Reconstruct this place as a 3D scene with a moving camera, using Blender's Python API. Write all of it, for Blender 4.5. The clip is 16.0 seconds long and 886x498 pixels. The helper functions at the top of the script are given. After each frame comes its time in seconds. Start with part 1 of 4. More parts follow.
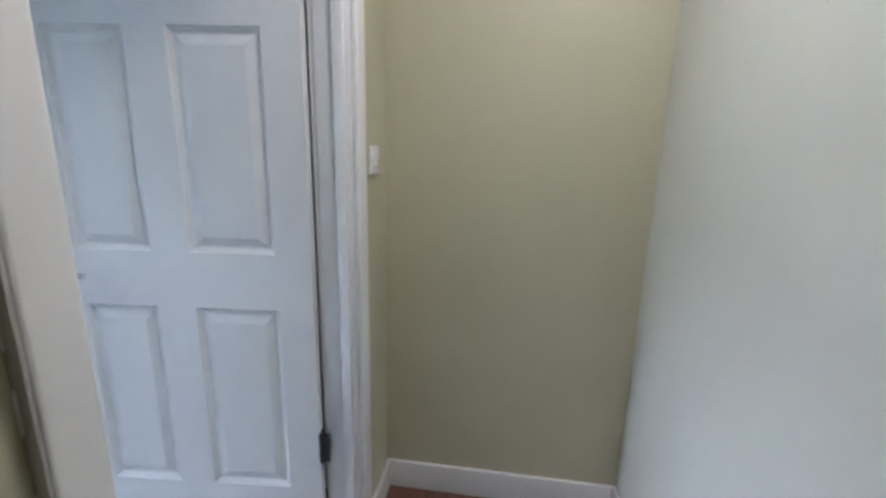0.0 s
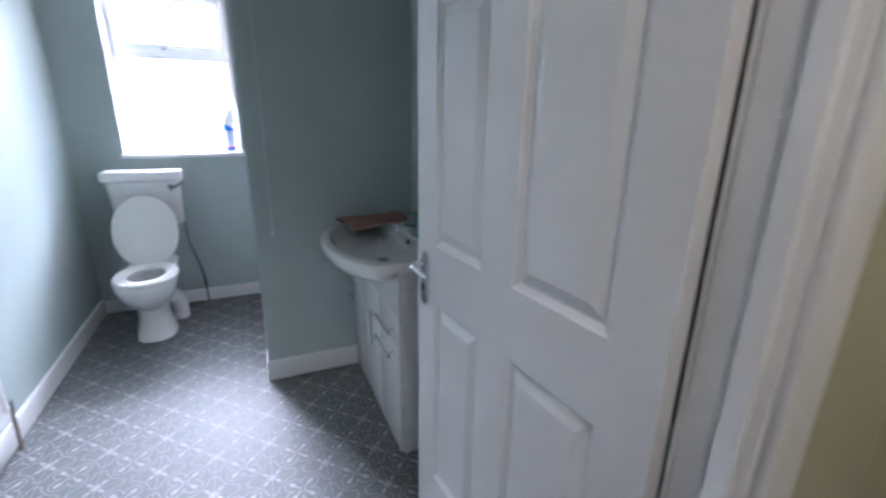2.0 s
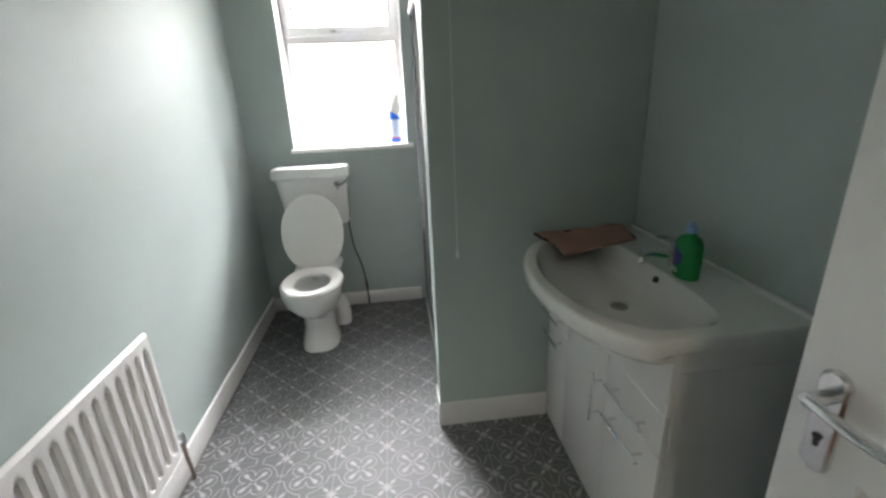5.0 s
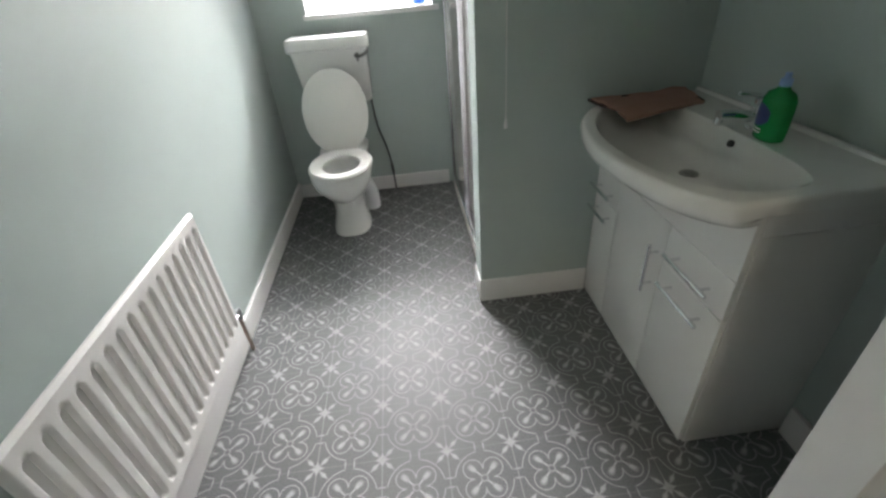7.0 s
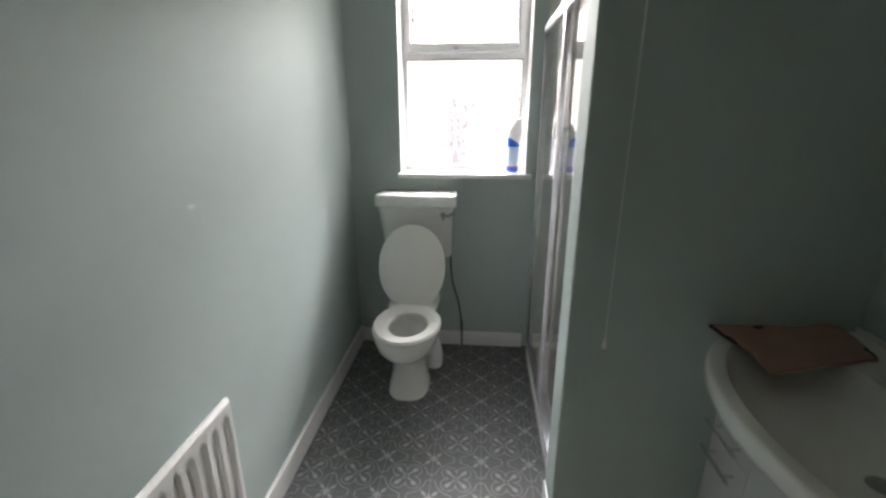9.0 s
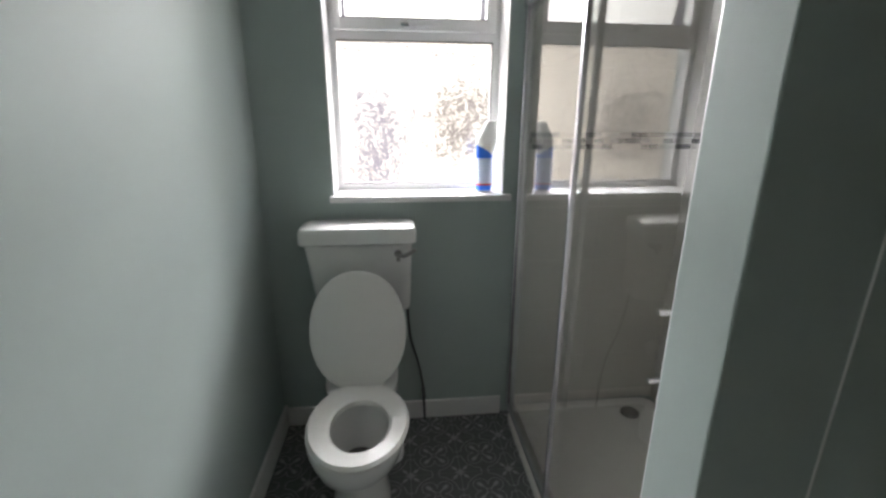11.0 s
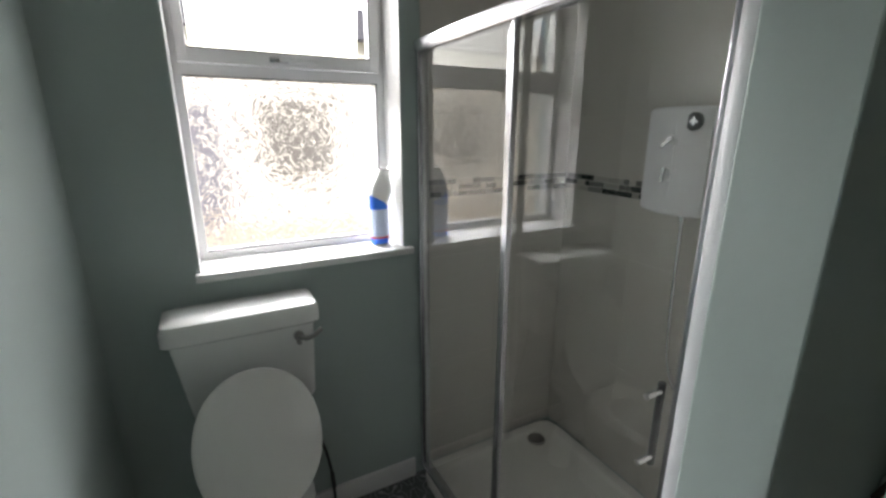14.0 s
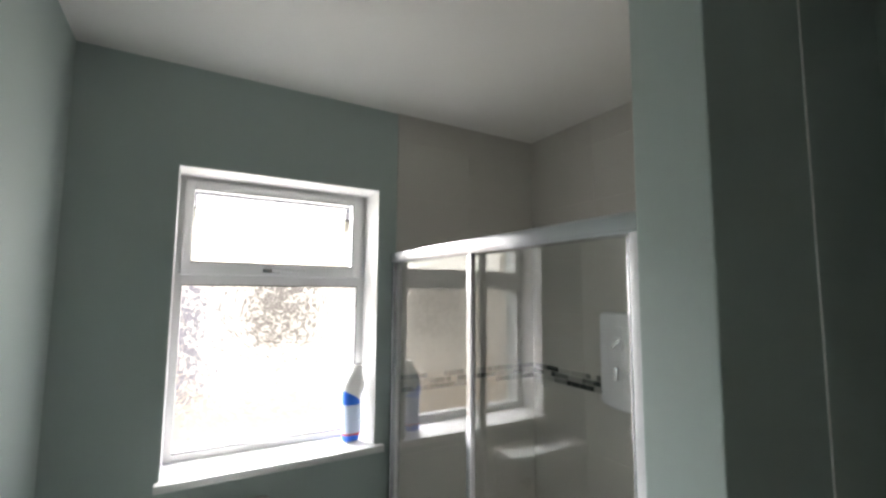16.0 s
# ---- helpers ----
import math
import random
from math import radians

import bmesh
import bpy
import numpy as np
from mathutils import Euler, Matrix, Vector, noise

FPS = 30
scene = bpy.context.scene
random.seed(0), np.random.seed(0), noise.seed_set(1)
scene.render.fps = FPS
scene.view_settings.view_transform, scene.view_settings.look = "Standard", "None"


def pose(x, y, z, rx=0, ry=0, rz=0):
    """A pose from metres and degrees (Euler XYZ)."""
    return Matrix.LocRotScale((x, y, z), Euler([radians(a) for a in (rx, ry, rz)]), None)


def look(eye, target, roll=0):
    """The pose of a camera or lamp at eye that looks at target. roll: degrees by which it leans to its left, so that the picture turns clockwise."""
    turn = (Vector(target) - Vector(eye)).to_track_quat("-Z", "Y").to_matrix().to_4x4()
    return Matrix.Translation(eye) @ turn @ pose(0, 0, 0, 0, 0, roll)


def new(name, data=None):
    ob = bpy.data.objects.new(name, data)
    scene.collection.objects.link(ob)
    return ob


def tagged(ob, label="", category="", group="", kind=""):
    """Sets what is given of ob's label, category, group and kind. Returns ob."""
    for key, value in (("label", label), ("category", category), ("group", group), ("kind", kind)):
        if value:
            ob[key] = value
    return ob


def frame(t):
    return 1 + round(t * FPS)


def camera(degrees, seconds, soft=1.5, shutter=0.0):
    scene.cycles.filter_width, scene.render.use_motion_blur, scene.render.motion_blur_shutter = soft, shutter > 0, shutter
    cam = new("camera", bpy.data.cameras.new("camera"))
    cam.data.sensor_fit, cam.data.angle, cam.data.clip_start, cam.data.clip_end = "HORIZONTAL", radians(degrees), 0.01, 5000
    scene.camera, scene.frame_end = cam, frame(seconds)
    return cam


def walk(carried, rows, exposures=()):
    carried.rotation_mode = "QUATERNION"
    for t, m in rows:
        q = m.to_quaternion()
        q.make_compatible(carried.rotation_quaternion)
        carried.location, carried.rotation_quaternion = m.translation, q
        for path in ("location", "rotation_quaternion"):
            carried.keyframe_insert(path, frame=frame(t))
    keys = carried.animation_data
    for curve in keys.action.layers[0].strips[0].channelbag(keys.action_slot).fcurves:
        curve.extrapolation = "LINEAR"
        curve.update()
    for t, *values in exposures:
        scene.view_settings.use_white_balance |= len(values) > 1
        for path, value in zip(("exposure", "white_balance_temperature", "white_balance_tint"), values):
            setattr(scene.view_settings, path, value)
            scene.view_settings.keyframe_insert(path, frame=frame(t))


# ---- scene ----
cam = camera(90.7, 16.0, 2.6, 0.4)
PATH = [
    (0, (0.423, -3.807, 1.383), (2.35, -3.538, 0.92), 1.4),
    (0.2, (0.509, -3.78, 1.413), (2.401, -3.413, 0.879), 1.6),
    (0.5, (0.661, -3.756, 1.406), (2.483, -3.162, 0.834), 1.7),
    (1, (0.835, -3.705, 1.401), (2.488, -2.738, 0.825), 1.6),
    (1.5, (0.992, -3.688, 1.411), (2.219, -2.225, 0.815), -0.3),
    (2, (1.055, -3.635, 1.406), (1.834, -1.888, 0.823), 0.9),
    (2.5, (1.066, -3.503, 1.402), (1.615, -1.666, 0.834), 1.3),
    (3, (1.052, -3.393, 1.405), (1.535, -1.536, 0.838), 0.4),
    (3.5, (1.064, -3.266, 1.427), (1.429, -1.387, 0.847), -0.5),
    (6, (0.813, -2.881, 1.351), (0.943, -1.098, 0.454), -3.7),
    (6.5, (0.795, -2.906, 1.324), (0.889, -1.22, 0.253), -4.6),
    (7, (0.798, -2.901, 1.333), (0.898, -1.233, 0.234), -4.8),
    (7.5, (0.816, -2.866, 1.404), (0.95, -1.085, 0.503), -4.3),
    (8, (0.834, -2.789, 1.448), (0.954, -0.935, 0.709), -1.6),
    (8.5, (0.845, -2.702, 1.475), (0.772, -0.813, 0.822), -0.3),
    (9, (0.775, -2.581, 1.488), (0.609, -0.684, 0.877), -0.1),
    (11.5, (0.496, -1.747, 1.436), (0.983, 0.105, 0.86), -0.9),
    (12, (0.396, -1.668, 1.427), (1.131, 0.062, 0.742), -1.9),
    (12.5, (0.342, -1.644, 1.372), (1.057, 0.001, 0.488), -1.2),
    (13, (0.322, -1.628, 1.443), (1.084, 0.029, 0.622), -1.1),
    (13.5, (0.319, -1.614, 1.529), (1.179, 0.082, 0.907), -0.8),
    (14, (0.363, -1.591, 1.59), (1.269, 0.11, 1.057), 0.1),
    (14.5, (0.373, -1.606, 1.625), (1.322, 0.091, 1.156), 0.2),
    (15, (0.366, -1.648, 1.657), (1.346, 0.064, 1.328), 0.4),
    (15.5, (0.347, -1.693, 1.709), (1.357, 0.033, 1.749), 0.4),
    (16, (0.347, -1.72, 1.74), (1.346, 0.002, 1.932), 0.4),
]
EXPOSURES = [
    (0, 3.25, 5310, 18),
    (0.5, 3.2, 5290, 18),
    (1, 3.4, 5240, 19),
    (1.5, 3.18, 5210, 20),
    (2, 2.77, 5580, 21),
    (2.5, 2.59, 5980, 18),
    (3.5, 2.54, 6580, 15),
    (6, 2.46, 6880, 15),
    (7, 2.59, 6930, 14),
    (7.5, 2.55, 6930, 14),
    (9, 1.82, 6930, 14),
    (11.5, 1.42, 6820, 14),
    (12, 1.55, 6820, 15),
    (12.5, 2.08, 6770, 18),
    (13, 2.12, 6820, 16),
    (13.5, 1.31, 6770, 13),
    (14, 1.15, 6820, 12),
    (16, 1.46, 6870, 12),
]
walk(cam, [(t, look(eye, target, roll)) for t, eye, target, roll in PATH], EXPOSURES)

# ---- light ----
world = bpy.data.worlds.new("sky")
scene.world = world
world.use_nodes = True
sky = world.node_tree.nodes.new("ShaderNodeTexSky")
sky.sky_type, sky.sun_disc = "NISHITA", False
sky.sun_elevation, sky.sun_rotation = radians(38), radians(200)
sky.air_density, sky.dust_density = 1.0, 3.0
world.node_tree.nodes["Background"].inputs["Strength"].default_value = 0.12
world.node_tree.links.new(sky.outputs[0], world.node_tree.nodes["Background"].inputs["Color"])


def lamp(name, kind, energy, m, color=(1, 1, 1), size=(1, 1), angle=1.0):
    data = bpy.data.lights.new(name, kind)
    data.energy, data.color = energy, color
    if kind == "AREA":
        data.shape, data.size, data.size_y = "RECTANGLE", size[0], size[1]
    else:
        data.angle = radians(angle)
    ob = new(name, data)
    ob.matrix_world = m
    return ob


lamp("sun", "SUN", 1.6, look((4, -12, 10), (0, 0, 0)), (1, 0.96, 0.9), angle=10)
# daylight at the bathroom window, and an unseen lamp added to brighten the landing
lamp("fanlight_daylight", "AREA", 0.7, look((0.66, 0.262, 1.985), (0.66, -2, 1.55)), (1.0, 0.99, 0.98), (0.60, 0.26))
lamp("sky_daylight", "AREA", 215.0, look((0.60, 2.6, 3.2), (0.66, -1.4, 0.6)), (0.93, 0.952, 1.0), (3.4, 1.2))
lamp("landing_fill_lamp", "AREA", 1.1, look((1.15, -3.95, 2.40), (1.15, -3.9499, 0)), (1.0, 0.89, 0.72), (0.22, 0.22))


# ---- materials ----
def links_of(mat):
    return mat.node_tree.nodes, mat.node_tree.links


class N:
    """Small node-writing helper for one material."""

    def __init__(self, name):
        self.mat = bpy.data.materials.new(name)
        self.mat.use_nodes = True
        self.nodes, self.links = links_of(self.mat)
        self.bsdf = self.nodes["Principled BSDF"]
        self.coord = self.nodes.new("ShaderNodeTexCoord").outputs["Object"]

    def put(self, node, key, value):
        if isinstance(value, bpy.types.NodeSocket):
            self.links.new(value, node.inputs[key])
        else:
            node.inputs[key].default_value = value

    def m(self, op, a, b=0.0, c=0.0):
        n = self.nodes.new("ShaderNodeMath")
        n.operation = op
        for i, v in enumerate((a, b, c)):
            self.put(n, i, v)
        return n.outputs[0]

    def noise(self, scale, detail=3.0, rough=0.55, stretch=None, coord=None):
        n = self.nodes.new("ShaderNodeTexNoise")
        src = coord or self.coord
        if stretch:
            mp = self.nodes.new("ShaderNodeMapping")
            self.links.new(src, mp.inputs["Vector"])
            mp.inputs["Scale"].default_value = stretch
            src = mp.outputs[0]
        self.links.new(src, n.inputs["Vector"])
        n.inputs["Scale"].default_value, n.inputs["Detail"].default_value, n.inputs["Roughness"].default_value = scale, detail, rough
        return n.outputs["Fac"]

    def mix(self, fac, a, b):
        n = self.nodes.new("ShaderNodeMix")
        n.data_type = "RGBA"
        self.put(n, 0, fac)
        for i, v in ((6, a), (7, b)):
            self.put(n, i, v if isinstance(v, bpy.types.NodeSocket) else (*v, 1))
        return n.outputs[2]

    def ramp(self, fac, lo, hi):
        n = self.nodes.new("ShaderNodeMapRange")
        n.clamp = True
        self.put(n, 0, fac)
        n.inputs[1].default_value, n.inputs[2].default_value = lo, hi
        return n.outputs[0]

    def bump(self, height, strength, distance=0.002):
        n = self.nodes.new("ShaderNodeBump")
        n.inputs["Strength"].default_value, n.inputs["Distance"].default_value = strength, distance
        self.links.new(height, n.inputs["Height"])
        self.links.new(n.outputs[0], self.bsdf.inputs["Normal"])

    def set(self, **kw):
        for k, v in kw.items():
            self.put(self.bsdf, k.replace("_", " "), (*v, 1) if isinstance(v, tuple) and len(v) == 3 else v)
        return self.mat


def tone(c, f):
    return tuple(min(1, v * f) for v in c)


def surface(name, color, rough=0.5, metal=0.0, coarse=2.5, fine=60, vary=0.06, relief=0.15, depth=0.001, coat=0.0):
    n = N(name)
    big = n.ramp(n.noise(coarse, 3), 0.2, 0.8)
    small = n.ramp(n.noise(fine, 3), 0.3, 0.7)
    c = n.mix(big, tone(color, 1 - vary), tone(color, 1 + vary))
    c = n.mix(n.m("MULTIPLY", small, 0.5), c, tone(color, 1 - vary * 0.7))
    n.bump(n.noise(fine, 4), relief, depth)
    rr = n.m("ADD", rough - 0.02, n.m("MULTIPLY", small, 0.05))
    return n.set(Base_Color=c, Roughness=rr, Metallic=metal, Coat_Weight=coat)


WALL = surface("sage_paint", (0.432, 0.506, 0.484), 0.62, fine=160, vary=0.03, relief=0.25, depth=0.0006)
HALL = surface("olive_cream_paint", (0.515, 0.493, 0.345), 0.5, fine=150, vary=0.04, relief=0.25, depth=0.0008)
HALLPALE = surface("pale_landing_paint", (0.62, 0.62, 0.55), 0.5, fine=150, vary=0.03, relief=0.25, depth=0.0008)
CEIL = surface("ceiling_paint", (0.84, 0.83, 0.80), 0.7, fine=120, vary=0.03, relief=0.2)
GLOSS = surface("white_gloss_paint", (0.79, 0.785, 0.775), 0.32, fine=90, vary=0.012, relief=0.12, depth=0.0008)
# chipped paint, its grey holding the shade on the architrave's outer side
WORN_SHADED = surface("chipped_paint_in_shade", (0.42, 0.41, 0.39), 0.6, fine=40, vary=0.25, relief=0.5, depth=0.002)
CERAMIC = surface("white_ceramic", (0.80, 0.80, 0.78), 0.12, vary=0.015, relief=0.02, coat=0.3)
SEAT = surface("white_seat_plastic", (0.76, 0.75, 0.72), 0.3, vary=0.02, relief=0.03)
UPVC = surface("white_upvc", (0.80, 0.80, 0.80), 0.25, vary=0.02, relief=0.03)
CAB = surface("white_gloss_laminate", (0.76, 0.75, 0.73), 0.22, vary=0.02, relief=0.03)
CHROME = surface("chrome", (0.78, 0.78, 0.80), 0.16, 1.0, vary=0.04, relief=0.02)
SATIN = surface("satin_white_aluminium", (0.78, 0.78, 0.80), 0.42, 0.25, fine=90, vary=0.02, relief=0.02)
n = N("polished_aluminium")
ALU = n.set(Base_Color=n.mix(n.noise(2.0), (0.62, 0.62, 0.65), (0.67, 0.665, 0.695)), Roughness=0.24, Metallic=1.0)
STEEL = surface("dull_steel", (0.36, 0.35, 0.34), 0.4, 1.0, vary=0.1, relief=0.1)
BLACK = surface("black_rubber", (0.03, 0.03, 0.032), 0.5, vary=0.1)
HOSE = surface("dark_grey_hose", (0.075, 0.075, 0.078), 0.45, vary=0.12)
HINGE = surface("dark_hinge_metal", (0.08, 0.08, 0.085), 0.4, 0.8, vary=0.15)
TRAY = surface("shower_tray_acrylic", (0.80, 0.79, 0.76), 0.25, vary=0.03, relief=0.05)
RADIATOR = surface("radiator_enamel", (0.78, 0.77, 0.75), 0.32, vary=0.02, relief=0.05)
HEATER = surface("heater_plastic", (0.80, 0.80, 0.82), 0.22, vary=0.02, relief=0.03)
COPPER = surface("dull_copper_pipe", (0.32, 0.24, 0.20), 0.4, 0.8, vary=0.15)
BLUE = surface("blue_plastic", (0.02, 0.16, 0.75), 0.3, vary=0.04)
LABEL = surface("pale_blue_label", (0.58, 0.67, 0.84), 0.4, vary=0.08, coarse=30)
RED = surface("red_print", (0.6, 0.05, 0.05), 0.4)
BOTTLE = surface("white_bottle_plastic", (0.84, 0.84, 0.82), 0.4, vary=0.03)
NAVY = surface("navy_label", (0.03, 0.05, 0.18), 0.4)
CAPB = surface("pale_blue_cap", (0.28, 0.45, 0.75), 0.35)
CLOTH = surface("dusty_pink_towelling", (0.44, 0.255, 0.20), 0.95, coarse=12, fine=400, vary=0.15, relief=0.8, depth=0.003)
DARKCLOTH = surface("dark_towel_edge", (0.06, 0.035, 0.03), 0.95, fine=300, vary=0.2)
# water colour darkened to paint the shade at the bottom of the bowl
SHADED_WATER = surface("shaded_toilet_water", (0.16, 0.155, 0.145), 0.05, vary=0.05, relief=0.05)
CORD = surface("white_cord", (0.72, 0.72, 0.70), 0.7, fine=300)
RENDERWALL = surface("white_house_render", (0.80, 0.79, 0.75), 0.9, vary=0.06)
DARKPANE = surface("dark_house_window", (0.19, 0.187, 0.187), 0.3)
SLATE = surface("slate_roof", (0.12, 0.12, 0.14), 0.7, vary=0.2)
BLUEDOOR = surface("blue_painted_wood", (0.22, 0.225, 0.28), 0.5, vary=0.1)
SAND = surface("sandstone_garden_wall", (0.56, 0.50, 0.42), 0.9, coarse=4, vary=0.25)
GRASS = surface("yard_concrete", (0.46, 0.44, 0.41), 0.9, vary=0.15)

# green soap, translucent
n = N("green_soap_bottle")
GREEN = n.set(Base_Color=n.mix(n.noise(14), (0.015, 0.50, 0.13), (0.02, 0.60, 0.18)), Roughness=0.12, Transmission_Weight=0.5, IOR=1.4)


def tile_material():
    n = N("greige_wall_tile")
    rnd = n.nodes.new("ShaderNodeObjectInfo").outputs["Random"]
    cloud = n.ramp(n.noise(3.5, 4), 0.2, 0.8)
    c = n.mix(cloud, (0.57, 0.55, 0.51), (0.59, 0.57, 0.53))
    c = n.mix(n.m("MULTIPLY", rnd, 0.4), c, (0.56, 0.54, 0.50))
    n.bump(n.noise(30, 4), 0.08, 0.001)
    return n.set(Base_Color=c, Roughness=n.m("ADD", 0.25, n.m("MULTIPLY", cloud, 0.03)))


TILE = tile_material()
GROUT = surface("pale_grout", (0.57, 0.55, 0.51), 0.8, fine=200, vary=0.05)


def mosaic(name, color, rough):
    n = N(name)
    rnd = n.nodes.new("ShaderNodeObjectInfo").outputs["Random"]
    return n.set(Base_Color=n.mix(rnd, tone(color, 0.75), tone(color, 1.25)), Roughness=rough)


MOSAICS = [mosaic("black_glass_mosaic", (0.02, 0.025, 0.025), 0.1), mosaic("grey_glass_mosaic", (0.20, 0.20, 0.19), 0.15), mosaic("pale_stone_mosaic", (0.42, 0.40, 0.37), 0.3)]


def vinyl_material(pitch, ox, oy):
    """Grey sheet vinyl printed with quatrefoils, stars and brackets."""
    n = N("patterned_grey_vinyl")
    sep = n.nodes.new("ShaderNodeSeparateXYZ")
    n.links.new(n.coord, sep.inputs[0])

    def cell(s, o):
        u = n.m("DIVIDE", n.m("SUBTRACT", s, o), pitch)
        return n.m("SUBTRACT", 0.5, n.m("ABSOLUTE", n.m("SUBTRACT", n.m("FRACT", u), 0.5)))

    # distance from the nearest star node: 0 at the node, 0.5 in mid cell
    p, q = cell(sep.outputs[0], ox), cell(sep.outputs[1], oy)
    a, b = n.m("SUBTRACT", 0.5, p), n.m("SUBTRACT", 0.5, q)

    def length(x, y):
        return n.m("SQRT", n.m("ADD", n.m("MULTIPLY", x, x), n.m("MULTIPLY", y, y)))

    def band(d, w):
        return n.m("SUBTRACT", 1.0, n.ramp(n.m("ABSOLUTE", d), w * 0.55, w * 1.45))

    def both(*v):
        r = v[0]
        for x in v[1:]:
            r = n.m("MULTIPLY", r, x)
        return r

    def top(*v):
        r = v[0]
        for x in v[1:]:
            r = n.m("MAXIMUM", r, x)
        return r

    lobe = both(band(n.m("SUBTRACT", length(n.m("SUBTRACT", a, 0.150), n.m("SUBTRACT", b, 0.150)), 0.146), 0.0085), n.ramp(n.m("ADD", a, b), 0.13, 0.17))
    pd, qd = n.m("MULTIPLY", n.m("ADD", a, b), 0.7071), n.m("MULTIPLY", n.m("SUBTRACT", a, b), 0.7071)
    petal = band(length(n.m("DIVIDE", n.m("SUBTRACT", pd, 0.215), 1.9), n.m("MULTIPLY", qd, n.m("ADD", 1.9, n.m("MULTIPLY", pd, -4.0)))), 0.038)
    stem = both(band(qd, 0.012), band(n.m("SUBTRACT", pd, 0.11), 0.06))
    ring = n.m("MULTIPLY", band(n.m("SUBTRACT", length(a, b), 0.048), 0.010), 0.6)
    lobe = n.m("MULTIPLY", lobe, 0.8)
    star = n.m("SUBTRACT", 1.0, n.ramp(n.m("ADD", n.m("SQRT", p), n.m("SQRT", q)), 0.36, 0.445))
    star = n.m("MULTIPLY", star, 0.85)
    pc = n.m("MULTIPLY", n.m("ADD", p, q), 0.7071)
    arrow = both(band(qd, 0.012), band(n.m("SUBTRACT", pc, 0.15), 0.09))
    head = band(length(n.m("DIVIDE", n.m("SUBTRACT", pc, 0.155), 1.7), qd), 0.030)
    # necked brackets that run round each quatrefoil and close at mid edge
    arc = n.m("MULTIPLY", both(band(n.m("SUBTRACT", length(a, b), 0.425), 0.0085), n.ramp(n.m("MINIMUM", a, b), 0.055, 0.075)), 0.8)
    tab1 = n.m("MULTIPLY", both(band(n.m("SUBTRACT", p, 0.432), 0.011), band(q, 0.060)), 0.8)
    tab2 = n.m("MULTIPLY", both(band(n.m("SUBTRACT", q, 0.432), 0.011), band(p, 0.060)), 0.8)
    seam = n.m("MAXIMUM", n.m("MULTIPLY", band(p, 0.008), 0.5), n.m("MULTIPLY", band(q, 0.008), 0.2))
    ink = top(lobe, petal, stem, ring, star, arrow, head, arc, tab1, tab2, seam)
    wear = n.ramp(n.noise(90, 4), 0.25, 0.6)
    ink = n.m("MULTIPLY", ink, n.m("ADD", 0.6, n.m("MULTIPLY", wear, 0.4)))
    ground = n.mix(n.ramp(n.noise(220, 3), 0.3, 0.7), (0.075, 0.082, 0.085), (0.165, 0.17, 0.172))
    ground = n.mix(n.m("MULTIPLY", n.ramp(n.noise(2.2, 4), 0.35, 0.7), 0.4), ground, (0.165, 0.165, 0.163))
    c = n.mix(ink, ground, (0.42, 0.425, 0.425))
    n.bump(n.noise(260, 3), 0.15, 0.0008)
    return n.set(Base_Color=c, Specular_IOR_Level=0.45, Roughness=n.m("ADD", 0.49, n.m("MULTIPLY", wear, 0.1)))


VINYL = vinyl_material(0.2105, 0.595, -1.858)


def wood_material():
    n = N("brown_laminate")
    rnd = n.nodes.new("ShaderNodeObjectInfo").outputs["Random"]
    g = n.noise(9, 5, stretch=(0.6, 9, 9))
    c = n.mix(n.ramp(g, 0.3, 0.7), (0.13, 0.065, 0.04), (0.24, 0.13, 0.085))
    c = n.mix(n.m("MULTIPLY", rnd, 0.5), c, (0.12, 0.065, 0.045))
    n.bump(g, 0.1, 0.001)
    return n.set(Base_Color=c, Roughness=0.4)


WOOD = wood_material()


def clear_glass(name, color, textured=False):
    n = N(name)
    if textured:
        # short wavy ridges pressed into the glass
        ripple = n.nodes.new("ShaderNodeTexNoise")
        n.links.new(n.coord, ripple.inputs["Vector"])
        ripple.inputs["Scale"].default_value, ripple.inputs["Detail"].default_value, ripple.inputs["Distortion"].default_value = 26.0, 0.5, 1.4
        ridge = n.m("ABSOLUTE", n.m("SUBTRACT", ripple.outputs["Fac"], 0.5))
        n.bump(n.m("SUBTRACT", 1.0, n.ramp(ridge, 0.0, 0.12)), 0.24, 0.004)
        return n.set(Base_Color=color, Roughness=0.08, Transmission_Weight=1.0, IOR=1.45)
    return n.set(Base_Color=color, Roughness=0.0, Transmission_Weight=1.0, IOR=1.5)


FROSTED = clear_glass("frosted_window_glass", (0.97, 0.98, 0.98), True)
GLASS = clear_glass("clear_glass", (0.96, 0.985, 0.97))

# ---- building helpers ----
ORIGIN = {}


def thing(name, at, label, category, group="", turn=0.0):
    ob = new(name)
    ob.empty_display_size = 0.05
    ob.matrix_world = pose(*at, 0, 0, turn)
    ORIGIN[ob] = Vector(at) if not turn else Vector((0, 0, 0))
    return tagged(ob, label, category, group)


def finish(bm, name, material, smooth=False):
    me = bpy.data.meshes.new(name)
    bmesh.ops.recalc_face_normals(bm, faces=bm.faces)
    bm.to_mesh(me)
    bm.free()
    me.materials.append(material)
    if smooth:
        me.shade_smooth()
        me.set_sharp_from_angle(angle=radians(38))
    return me


def part(name, bm, material, parent, label="", smooth=True):
    """One mesh object under a thing or a part; the bmesh is in world coordinates unless the thing is turned."""
    o = ORIGIN.get(parent, Vector((0, 0, 0)))
    bm.transform(Matrix.Translation(-o))
    ob = new(name, finish(bm, name, material, smooth))
    ob.parent = parent
    ORIGIN[ob] = o
    return tagged(ob, label)


